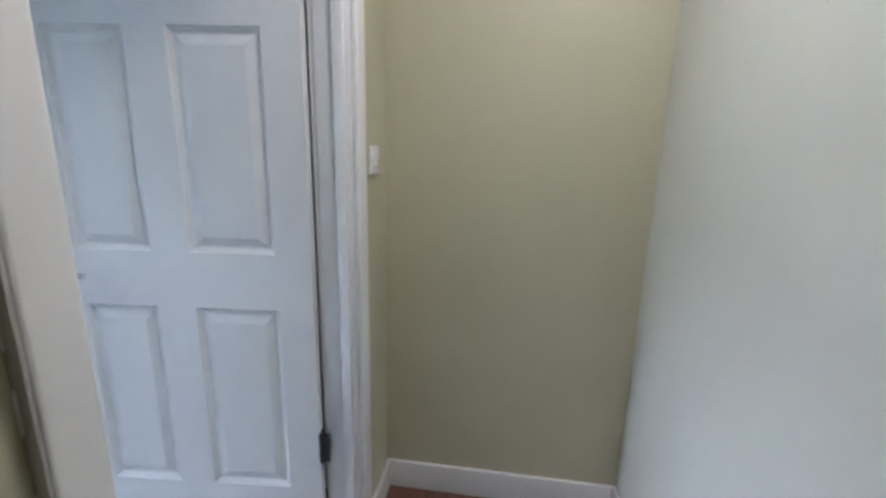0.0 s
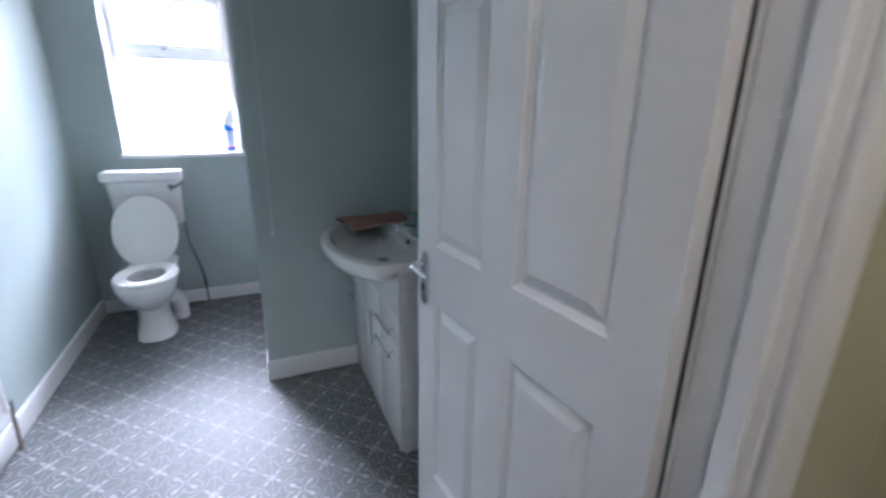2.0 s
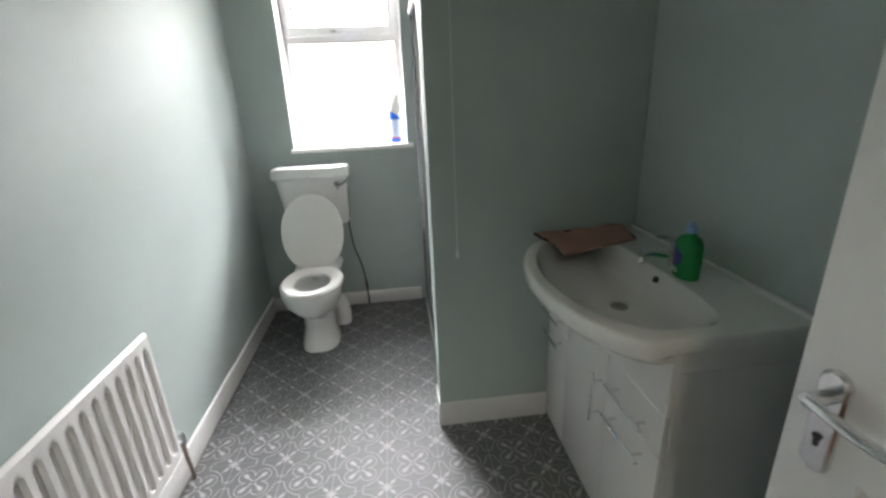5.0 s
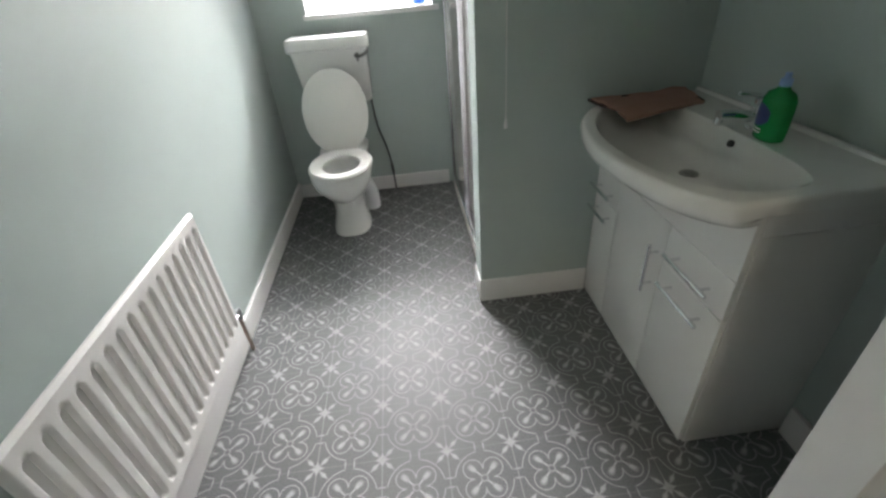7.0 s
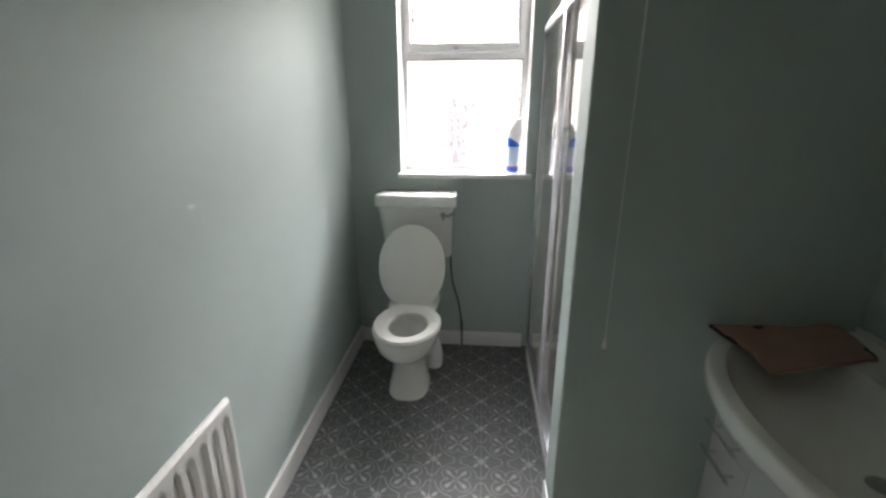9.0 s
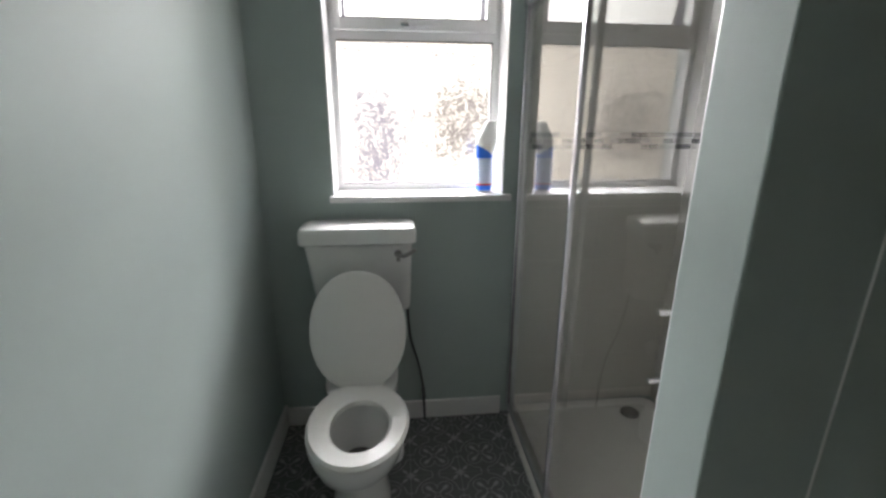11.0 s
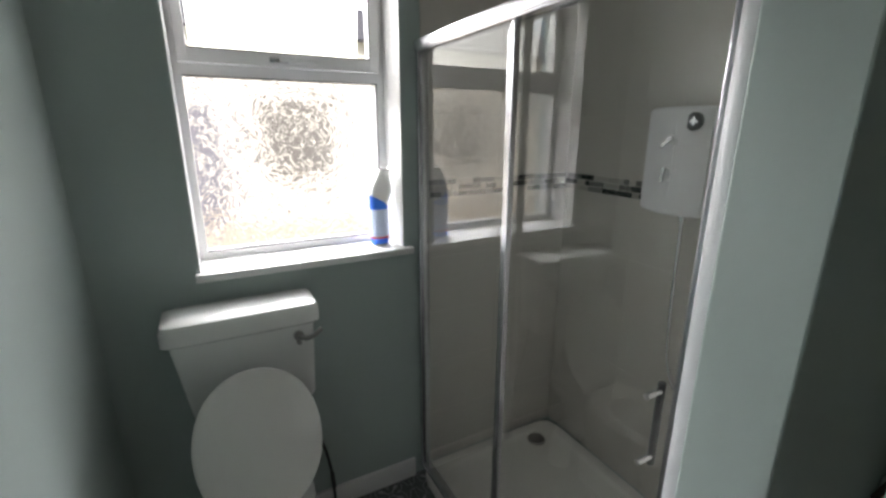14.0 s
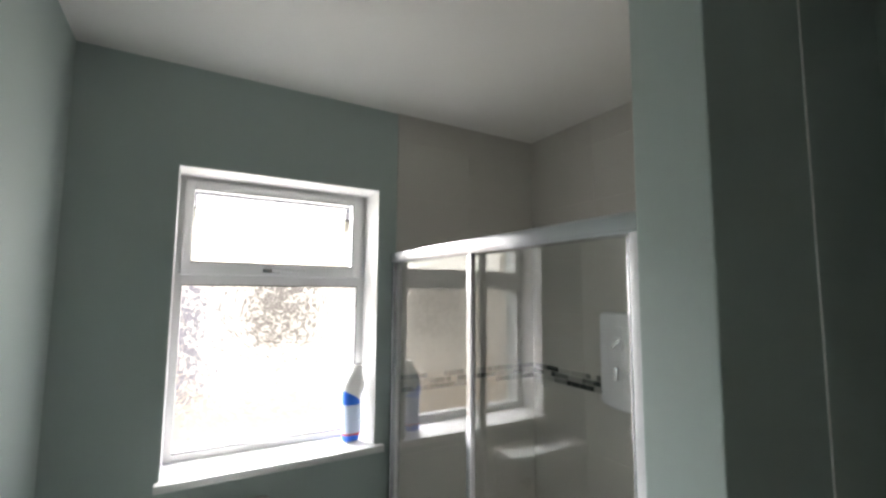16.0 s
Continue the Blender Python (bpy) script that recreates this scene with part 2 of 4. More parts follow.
def whole(name, bm, material, label, category="", kind="", smooth=True):
    return tagged(new(name, finish(bm, name, material, smooth)), label, category, "", kind)


def box(x0, x1, y0, y1, z0, z1, bevel=0.0, seg=2):
    bm = bmesh.new()
    bmesh.ops.create_cube(bm, size=1, matrix=Matrix.LocRotScale(((x0 + x1) / 2, (y0 + y1) / 2, (z0 + z1) / 2), None, (abs(x1 - x0), abs(y1 - y0), abs(z1 - z0))))
    if bevel:
        bmesh.ops.bevel(bm, geom=bm.edges[:], offset=bevel, segments=seg, profile=0.6, affect="EDGES")
    return bm


def merge(*bms):
    out = bms[0]
    for other in bms[1:]:
        tmp = bpy.data.meshes.new("tmp")
        other.to_mesh(tmp)
        other.free()
        out.from_mesh(tmp)
        bpy.data.meshes.remove(tmp)
    return out


def loft(loops, close_start=True, close_end=True):
    bm = bmesh.new()
    rings = [[bm.verts.new(p) for p in loop] for loop in loops]
    k = len(rings[0])
    for r0, r1 in zip(rings, rings[1:]):
        for i in range(k):
            bm.faces.new((r0[i], r0[(i + 1) % k], r1[(i + 1) % k], r1[i]))
    if close_start:
        bm.faces.new(rings[0][::-1])
    if close_end:
        bm.faces.new(rings[-1])
    return bm


def ellipse(cx, cy, z, a, b, k=40, power=2.0):
    pts = []
    for i in range(k):
        t = 2 * math.pi * i / k
        c, s = math.cos(t), math.sin(t)
        pts.append((cx + a * math.copysign(abs(c) ** (2 / power), c), cy + b * math.copysign(abs(s) ** (2 / power), s), z))
    return pts


def tube(points, radius, k=10):
    """A round bar along a smoothed line of points."""
    pts = [Vector(p) for p in points]
    fine = []
    for i in range(len(pts) - 1):
        p0, p1, p2, p3 = pts[max(i - 1, 0)], pts[i], pts[i + 1], pts[min(i + 2, len(pts) - 1)]
        steps = 6 if len(pts) > 2 else 1
        for j in range(steps):
            t = j / steps
            fine.append(0.5 * ((2 * p1) + (p2 - p0) * t + (2 * p0 - 5 * p1 + 4 * p2 - p3) * t * t + (3 * p1 - p0 - 3 * p2 + p3) * t ** 3))
    fine.append(pts[-1])
    loops = []
    side = None
    for i, p in enumerate(fine):
        d = (fine[min(i + 1, len(fine) - 1)] - fine[max(i - 1, 0)]).normalized()
        if side is None:
            side = d.orthogonal().normalized()
        side = (side - d * side.dot(d)).normalized()
        up = d.cross(side)
        loops.append([p + radius * (math.cos(2 * math.pi * a / k) * side + math.sin(2 * math.pi * a / k) * up) for a in range(k)])
    return loft(loops)


def disc(center, axis, radius, depth, k=28, bevel=0.0):
    c, d = Vector(center), Vector(axis).normalized()
    u = d.orthogonal().normalized()
    v = d.cross(u)

    def ring(r, h):
        return [c + d * h + r * (math.cos(2 * math.pi * i / k) * u + math.sin(2 * math.pi * i / k) * v) for i in range(k)]

    return loft([ring(radius, 0), ring(radius, depth - bevel), ring(radius - bevel, depth)])


# ---- structure ----
RX, CZ = 1.88, 2.52          # bathroom far side wall, ceiling
PF, PB, PE = -1.347, -1.210, 1.052   # partition front, back, free end
DW0, DW1 = -3.285, -3.385    # door wall, bathroom face and landing face
JL, JR = 0.782, 1.600        # doorway jambs
HX, HY, HW = 1.940, -4.29, -1.30     # landing end wall, side wall, window end
WX0, WX1, WZ0, WZ1 = 0.298, 1.032, 1.126, 2.167


def setting(name, bm, material, label, smooth=False):
    return whole(name, bm, material, label, kind="structure", smooth=smooth)


setting("floor", box(-0.1, 2.0, -3.34, 0.1, -0.08, 0.0), VINYL, "grey patterned sheet vinyl bathroom floor")
hall_floor = setting("floor_landing", box(-1.5, 2.1, -4.4, -3.342, -0.08, -0.012), SLATE, "dark underlay below brown laminate landing floor")
setting("ceiling", box(-0.1, 2.1, -3.34, 0.3, CZ, CZ + 0.1), CEIL, "off-white painted plaster bathroom ceiling")
setting("ceiling_landing", box(-1.5, 2.1, -4.4, -3.342, CZ, CZ + 0.1), CEIL, "off-white painted landing ceiling")
setting("wall_west", box(-0.12, 0.0, -3.285, 0.30, 0, CZ), WALL, "sage green painted bathroom wall behind the radiator")
wall_east = setting("wall_east", box(RX, RX + 0.09, -3.285, 0.30, 0, CZ), WALL, "sage green painted wall, tiled inside the shower")
wall_window = setting("wall_window", merge(
    box(0, WX0, 0.0, 0.30, 0, CZ), box(WX1, RX, 0.0, 0.30, 0, CZ), box(WX0, WX1, 0.0, 0.30, 0, WZ0 - 0.03), box(WX0, WX1, 0.0, 0.30, WZ1, CZ)),
    WALL, "sage green painted wall around the bathroom window")
partition = setting("wall_partition", box(PE, RX, PF, PB, 0, CZ, 0.004), WALL, "sage green painted stub wall beside the shower")
setting("wall_door", merge(
    box(-0.12, JL - 0.03, DW1 + 0.006, DW0, 0, CZ), box(JR + 0.03, HX, DW1 + 0.006, DW0, 0, CZ), box(JL - 0.03, JR + 0.03, DW1 + 0.006, DW0, 2.03, CZ)),
    WALL, "sage green painted wall around the bathroom doorway")
setting("wall_landing_north", merge(
    box(HW, JL - 0.03, DW1, DW1 + 0.006, 0, CZ), box(JR + 0.03, HX, DW1, DW1 + 0.006, 0, CZ), box(JL - 0.03, JR + 0.03, DW1, DW1 + 0.006, 2.03, CZ)),
    HALL, "olive cream painted landing wall with a doorway")
setting("wall_landing_behind", box(HW, -0.12, DW1 + 0.006, DW0, 0, CZ), HALL, "plain wall closing the landing")
setting("wall_landing_east", box(HX, HX + 0.1, -4.4, DW0, 0, CZ), HALL, "olive cream painted end wall of the landing")
setting("wall_landing_south", box(-1.5, HX, HY - 0.1, HY, 0, CZ), HALLPALE, "pale cream painted side wall of the landing")
setting("wall_landing_west", box(HW - 0.15, HW, HY, DW0, 0, CZ), HALL, "plain olive cream wall closing the landing")


def skirting(name, x0, x1, y0, y1, h=0.12):
    return setting(name, box(x0, x1, y0, y1, 0.0, h, 0.004), GLOSS, "white gloss painted skirting board", True)


skirting("baseboard_west", 0.0, 0.016, -3.285, 0.0, 0.11)
skirting("baseboard_window", 0.016, 1.06, -0.016, 0.0, 0.095)
skirting("baseboard_partition", PE - 0.008, 1.535, PF - 0.008, PF, 0.12)
skirting("baseboard_partition_end", PE - 0.008, PE, PF, PB)
skirting("baseboard_east", RX - 0.016, RX, -3.285, -2.16)
skirting("baseboard_landing_east", HX - 0.016, HX, HY + 0.016, DW1 - 0.016)
skirting("baseboard_landing_south", HW, HX, HY, HY + 0.016)
skirting("baseboard_landing_north", 1.675, HX, DW1 - 0.016, DW1)
skirting("baseboard_landing_north_far", HW, 0.68, DW1 - 0.016, DW1)


def door_frame():
    fr = thing("door_frame", (JL, DW0, 0), "white gloss door lining and architrave, chipped at the outer edge", "door frame")
    fr["kind"] = "structure"
    part("lining", box(JR, JR + 0.03, DW1, DW0, 0, 2.0, 0.002), GLOSS, fr)
    part("lining", box(JL - 0.03, JL, DW1, DW0, 0, 2.0, 0.002), GLOSS, fr)
    part("lining", box(JL - 0.03, JR + 0.03, DW1, DW0, 2.0, 2.03, 0.002), GLOSS, fr)
    part("door_stop", box(JR - 0.012, JR, DW1 + 0.015, DW1 + 0.045, 0, 2.0, 0.002), GLOSS, fr)
    part("door_stop", box(JL, JL + 0.012, DW1 + 0.015, DW1 + 0.045, 0, 2.0, 0.002), GLOSS, fr)
    for x0, x1, edge in ((JR + 0.006, JR + 0.076, 0), (JL - 0.066, JL - 0.006, 1)):
        part("architrave", box(x0, x1, DW1 - 0.018, DW1, 0, 2.07, 0.007, 3), GLOSS, fr)
        if edge:
            chips = random.Random(3)
            z = 0.35
            while z < 1.25:
                size = chips.uniform(0.015, 0.06)
                part("paint_chip", box(x0 - 0.006, x0 - 0.0035, DW1 - chips.uniform(0.003, 0.006), DW1, z, z + size, 0.0012, 1), GLOSS, fr, "pale flake of chipped paint")
                z += size + chips.uniform(0.015, 0.07)
            # chipped outer side, shade painted in as grey
            part("worn_shaded_edge", box(x0 - 0.004, x0, DW1 - 0.016, DW1, 0, 2.07, 0.001), WORN_SHADED, fr, "chipped paint edge, its shade put into the grey")
    part("architrave", box(JL - 0.066, JR + 0.076, DW1 - 0.017, DW1, 2.07, 2.14, 0.004), GLOSS, fr)
    for x0, x1 in ((JR + 0.006, JR + 0.066), (JL - 0.066, JL - 0.006)):
        part("architrave", box(x0, x1, DW0, DW0 + 0.016, 0, 2.07, 0.004), GLOSS, fr)


door_frame()


def window():
    w = thing("window_1", (0.665, 0.15, WZ0), "white plastic window with frosted lower pane and clear fanlight", "window")
    w["kind"] = "structure"
    y0, y1 = 0.165, 0.225
    part("window_frame", merge(
        box(WX0, WX0 + 0.030, y0, y1, WZ0, WZ1), box(WX1 - 0.034, WX1, y0, y1, WZ0, WZ1),
        box(WX0 + 0.030, WX1 - 0.034, y0, y1, WZ0, WZ0 + 0.026), box(WX0 + 0.030, WX1 - 0.034, y0, y1, WZ1 - 0.025, WZ1),
        box(WX0 + 0.030, WX1 - 0.034, y0, y1, 1.757, 1.80)), UPVC, w)
    sx0, sx1, sz0, sz1 = WX0 + 0.022, WX1 - 0.026, 1.795, 2.148
    sash = part("sash", merge(
        box(sx0, sx0 + 0.032, y0 - 0.018, y1 - 0.02, sz0, sz1, 0.004), box(sx1 - 0.038, sx1, y0 - 0.018, y1 - 0.02, sz0, sz1, 0.004),
        box(sx0 + 0.028, sx1 - 0.034, y0 - 0.018, y1 - 0.02, sz0, sz0 + 0.046, 0.004), box(sx0 + 0.028, sx1 - 0.034, y0 - 0.018, y1 - 0.02, sz1 - 0.03, sz1, 0.004)), UPVC, w)
    gx0, gx1 = sx0 + 0.032, sx1 - 0.038
    part("gasket", merge(box(gx0, gx1, y0 - 0.019, y0 - 0.013, sz0 + 0.046, sz0 + 0.049), box(gx1 - 0.003, gx1, y0 - 0.019, y0 - 0.013, sz0 + 0.049, sz1 - 0.03),
                         box(gx0, gx1, y0 - 0.019, y0 - 0.013, sz1 - 0.033, sz1 - 0.03)), BLACK, sash, "thin black rubber gasket")
    part("gasket", merge(box(WX0 + 0.03, WX1 - 0.034, y0 - 0.001, y0 + 0.006, WZ0 + 0.026, WZ0 + 0.031), box(WX0 + 0.03, WX1 - 0.034, y0 - 0.001, y0 + 0.006, 1.753, 1.757),
                         box(WX1 - 0.038, WX1 - 0.034, y0 - 0.001, y0 + 0.006, WZ0 + 0.031, 1.753)), BLACK, w, "thin black rubber gasket")
    part("window_handle", box(0.60, 0.665, y0 - 0.034, y0 - 0.018, 1.808, 1.826, 0.005), CHROME, sash, "small brushed metal handle")
    part("lever", box(0.632, 0.76, y0 - 0.046, y0 - 0.034, 1.810, 1.824, 0.004), UPVC, sash, "white window lever")
    p = part("pane", box(WX0 + 0.028, WX1 - 0.032, 0.192, 0.198, WZ0 + 0.024, 1.758), FROSTED, w, "frosted patterned glass pane")
    q = part("pane", box(gx0 - 0.003, gx1 + 0.003, 0.182, 0.187, sz0 + 0.044, sz1 - 0.028), GLASS, w, "clear glass pane")
    p.visible_shadow = q.visible_shadow = False
    part("reveal", box(WX0 - 0.001, WX0 + 0.004, 0.001, y0, WZ0, WZ1), GLOSS, w)
    part("reveal", box(WX1 - 0.004, WX1 + 0.001, 0.001, y0, WZ0, WZ1), GLOSS, w)
    part("reveal", box(WX0, WX1, 0.001, y0, WZ1 - 0.004, WZ1 + 0.001), GLOSS, w)
    part("window_sill", box(WX0 - 0.012, WX1 + 0.032, -0.032, 0.0, WZ0 - 0.028, WZ0, 0.006), GLOSS, w)
    part("sill_board", box(WX0, WX1, -0.002, y0 + 0.01, WZ0 - 0.028, WZ0 - 0.001), GLOSS, w)


window()


# fixture out of view, added around the fill lamp of the landing
def added_landing_light():
    c = thing("unseen_ceiling_light", (1.15, -3.95, CZ), "unseen round white flush ceiling light, added to hold the landing fill lamp", "ceiling light")
    part("base", disc((1.15, -3.95, CZ), (0, 0, -1), 0.15, 0.03, bevel=0.004), UPVC, c)
    part("rim", loft([ellipse(1.15, -3.95, z, a, a, 32) for z, a in ((CZ - 0.03, 0.15), (CZ - 0.07, 0.16), (CZ - 0.09, 0.158), (CZ - 0.07, 0.15), (CZ - 0.032, 0.14))], False, False), UPVC, c)


added_landing_light()


# ---- bathroom door ----
def door():
    wd, ht, th = 0.802, 1.98, 0.036
    # local x runs from the hinge to the free edge; the seen face lies at local y = th
    d = thing("door_1", (1.606, -3.263, 0.008), "white gloss six-panel door standing open into the bathroom", "door", turn=95.4)
    d["kind"] = "structure"
    cols = ((0.105, 0.358), (0.474, 0.697))
    rows = ((0.27, 0.885), (1.054, 1.660), (1.750, 1.880))
    xs = sorted({0, wd, *[v for c in cols for v in c]})
    zs = sorted({0, ht, *[v for r in rows for v in r]})
    bm = bmesh.new()
    for side, y in ((1, th), (0, 0.0)):
        sgn = -1 if side else 1
        for i in range(len(xs) - 1):
            for j in range(len(zs) - 1):
                x0, x1, z0, z1 = xs[i], xs[i + 1], zs[j], zs[j + 1]
                if (x0, x1) in cols and (z0, z1) in rows:
                    def ring(o, dy):
                        return [bm.verts.new((a, y + sgn * dy, b)) for a, b in ((x0 + o, z0 + o), (x1 - o, z0 + o), (x1 - o, z1 - o), (x0 + o, z1 - o))]
                    rings = [ring(0, 0), ring(0.004, 0.006), ring(0.014, 0.012), ring(0.020, 0.012), ring(0.043, 0.003), ring(0.047, 0.002)]
                    for r0, r1 in zip(rings, rings[1:]):
                        for k in range(4):
                            bm.faces.new((r0[k], r0[(k + 1) % 4], r1[(k + 1) % 4], r1[k]))
                    bm.faces.new(rings[-1])
                else:
                    bm.faces.new([bm.verts.new(p) for p in ((x0, y, z0), (x1, y, z0), (x1, y, z1), (x0, y, z1))])
    for a, b in (((0, 0), (wd, 0)), ((wd, 0), (wd, ht)), ((wd, ht), (0, ht)), ((0, ht), (0, 0))):
        bm.faces.new([bm.verts.new(p) for p in ((a[0], 0, a[1]), (b[0], 0, b[1]), (b[0], th, b[1]), (a[0], th, a[1]))])
    bmesh.ops.remove_doubles(bm, verts=bm.verts, dist=0.0001)
    part("door_leaf", bm, GLOSS, d, smooth=False)
    hx, hz = wd - 0.052, 0.975
    for face, sg in ((th, 1), (0.0, -1)):
        h = part("door_handle", loft([[(hx + px * s, face + sg * dy, hz - 0.03 + pz * s2) for px, pz in [(0.021 * math.cos(a) , 0.021 * math.sin(a) + (0.062 if math.sin(a) > 0 else -0.062)) for a in [2 * math.pi * k / 24 for k in range(24)]]]
                                      for s, s2, dy in ((1, 1, 0), (1, 1, 0.006), (0.8, 0.96, 0.010))]), CHROME, d, "satin chrome lever handle on a long plate")
        part("lever", merge(disc((hx, face + sg * 0.008, hz + 0.015), (0, sg, 0), 0.011, 0.04),
                            tube([(hx, face + sg * 0.046, hz + 0.015), (hx - 0.03, face + sg * 0.052, hz + 0.016), (hx - 0.07, face + sg * 0.052, hz + 0.012), (hx - 0.105, face + sg * 0.048, hz + 0.010)], 0.0085)), CHROME, h)
        part("keyhole", merge(disc((hx, face + sg * 0.009, hz - 0.052), (0, sg, 0), 0.006, 0.003), box(hx - 0.003, hx + 0.003, min(face + sg * 0.009, face + sg * 0.012), max(face + sg * 0.009, face + sg * 0.012), hz - 0.068, hz - 0.052)), BLACK, h)
    for z in (0.375, 1.77):
        part("hinge", merge(tube([(-0.006, th + 0.004, z), (-0.006, th + 0.004, z + 0.10)], 0.007), box(-0.004, -0.0005, 0.004, th - 0.002, z, z + 0.10), box(-0.03, -0.006, th - 0.002, th + 0.003, z, z + 0.10)), HINGE, d, "dark steel butt hinge")


door()


def switch():
    s = thing("light_switch", (1.80, DW1, 1.29), "white plastic light switch on the landing wall", "switch")
    part("plate", box(1.745, 1.831, DW1 - 0.010, DW1, 1.288, 1.374, 0.003), UPVC, s)
    part("rocker", box(1.778, 1.798, DW1 - 0.016, DW1 - 0.010, 1.315, 1.347, 0.002), UPVC, s)
    for x in (1.757, 1.819):
        part("screw", disc((x, DW1 - 0.010, 1.331), (0, -1, 0), 0.003, 0.001), STEEL, s)


switch()


# ---- toilet ----
def toilet():
    cx = 0.408
    t = thing("toilet", (cx, -0.5, 0), "white ceramic close-coupled toilet with its lid raised", "toilet")
    # bowl and pedestal, then the hollow inside
    outer = [ellipse(0.402, -0.47, 0.0, 0.112, 0.155, power=2.6), ellipse(0.402, -0.47, 0.03, 0.110, 0.15, power=2.5), ellipse(0.402, -0.46, 0.12, 0.092, 0.125), ellipse(0.404, -0.47, 0.21, 0.098, 0.14),
             ellipse(cx, -0.52, 0.28, 0.13, 0.20), ellipse(cx, -0.555, 0.34, 0.158, 0.228), ellipse(cx, -0.565, 0.40, 0.172, 0.238), ellipse(cx, -0.565, 0.425, 0.172, 0.238)]
    inner = [ellipse(cx, -0.59, 0.425, 0.115, 0.160), ellipse(cx, -0.59, 0.39, 0.112, 0.155), ellipse(cx, -0.588, 0.32, 0.098, 0.128), ellipse(cx, -0.580, 0.265, 0.074, 0.092), ellipse(cx, -0.575, 0.25, 0.066, 0.080), ellipse(cx, -0.54, 0.20, 0.045, 0.05)]
    pan = part("pan", loft(outer + inner), CERAMIC, t)
    # added dark disc: the shade of the deep hole is in its colour
    part("shaded_water", loft([ellipse(cx, -0.578, 0.256, 0.064, 0.078), ellipse(cx, -0.578, 0.261, 0.066, 0.080)]), SHADED_WATER, pan, "still water disc, darkened for the shade deep in the bowl")
    part("pan_neck", merge(loft([ellipse(cx, -0.27, 0.16, 0.04, 0.09), ellipse(cx, -0.25, 0.30, 0.07, 0.12), ellipse(cx, -0.27, 0.40, 0.145, 0.17, power=3), ellipse(cx, -0.27, 0.425, 0.145, 0.17, power=3)])), CERAMIC, t)
    part("seat", loft([ellipse(0.416, -0.584, 0.426, 0.170, 0.222), ellipse(0.416, -0.584, 0.440, 0.175, 0.228), ellipse(0.416, -0.584, 0.452, 0.166, 0.219), ellipse(0.420, -0.604, 0.454, 0.112, 0.148),
                       ellipse(0.422, -0.606, 0.446, 0.099, 0.134), ellipse(0.422, -0.606, 0.427, 0.099, 0.134)], False, False), SEAT, t)
    # the raised lid leans on the cistern: an oval board on a sloping plane
    lid = []
    for off, k in ((0.0, 0.96), (0.005, 1.0), (0.013, 1.0), (0.019, 0.95)):
        ring = []
        for x, v, _ in ellipse(0, 0, 0, 0.185 * k, 0.234 * k, 48, 2.1):
            v = max(v, -0.221)
            ring.append((cx - 0.004 + x, -0.314 + v * 0.26 - off, 0.652 + v * 0.955))
        lid.append(ring)
    part("lid", loft(lid), SEAT, t)
    for x in (cx - 0.075, cx + 0.075):
        part("seat_hinge", merge(disc((x, -0.352, 0.42), (0, 0, 1), 0.014, 0.05), box(x - 0.02, x + 0.02, -0.362, -0.338, 0.45, 0.468, 0.004)), SEAT, t)
    def rr(x0, x1, y0, y1, z):
        return ellipse((x0 + x1) / 2, (y0 + y1) / 2, z, (x1 - x0) / 2, (y1 - y0) / 2, 48, 9)
    tank = part("cistern", loft([rr(0.236, 0.604, -0.150, -0.012, 0.655), rr(0.226, 0.614, -0.160, -0.008, 0.675), rr(0.19, 0.624, -0.180, -0.008, 0.955)]), CERAMIC, t)
    part("cistern_lid", loft([rr(0.178, 0.634, -0.188, -0.006, 0.955), rr(0.171, 0.641, -0.196, -0.006, 0.963), rr(0.171, 0.641, -0.196, -0.006, 1.005), rr(0.178, 0.634, -0.186, -0.008, 1.022), rr(0.20, 0.612, -0.165, -0.03, 1.030)]), CERAMIC, t)
    # chrome lever in darker steel, which paints in its dark reflection
    part("flush_lever", merge(disc((0.566, -0.176, 0.918), (0, -1, 0), 0.016, 0.016, bevel=0.003), disc((0.566, -0.176, 0.893), (0, -1, 0), 0.008, 0.012),
                                    tube([(0.566, -0.192, 0.918), (0.585, -0.212, 0.917), (0.61, -0.222, 0.928), (0.635, -0.222, 0.946)], 0.0085)), STEEL, tank, "chrome flush lever, dark reflection put into its colour")
    part("flush_pipe", tube([(cx, -0.10, 0.66), (cx, -0.10, 0.44), (cx, -0.18, 0.36), (cx, -0.24, 0.34)], 0.024), UPVC, t)
    part("soil_pipe", merge(tube([(0.43, -0.33, 0.22), (0.49, -0.27, 0.17), (0.515, -0.26, 0.09), (0.515, -0.26, 0.0)], 0.052, 16)), UPVC, t)


toilet()
hose = whole("supply_hose", tube([(0.600, -0.075, 0.655), (0.604, -0.06, 0.56), (0.615, -0.045, 0.45), (0.648, -0.03, 0.32), (0.668, -0.03, 0.20), (0.672, -0.03, 0.12), (0.676, -0.03, 0.0)], 0.0062), HOSE, "thin black supply hose running from cistern to floor", "pipe")
part("connector", tube([(0.669, -0.03, 0.19), (0.674, -0.03, 0.12)], 0.0095), HOSE, hose)


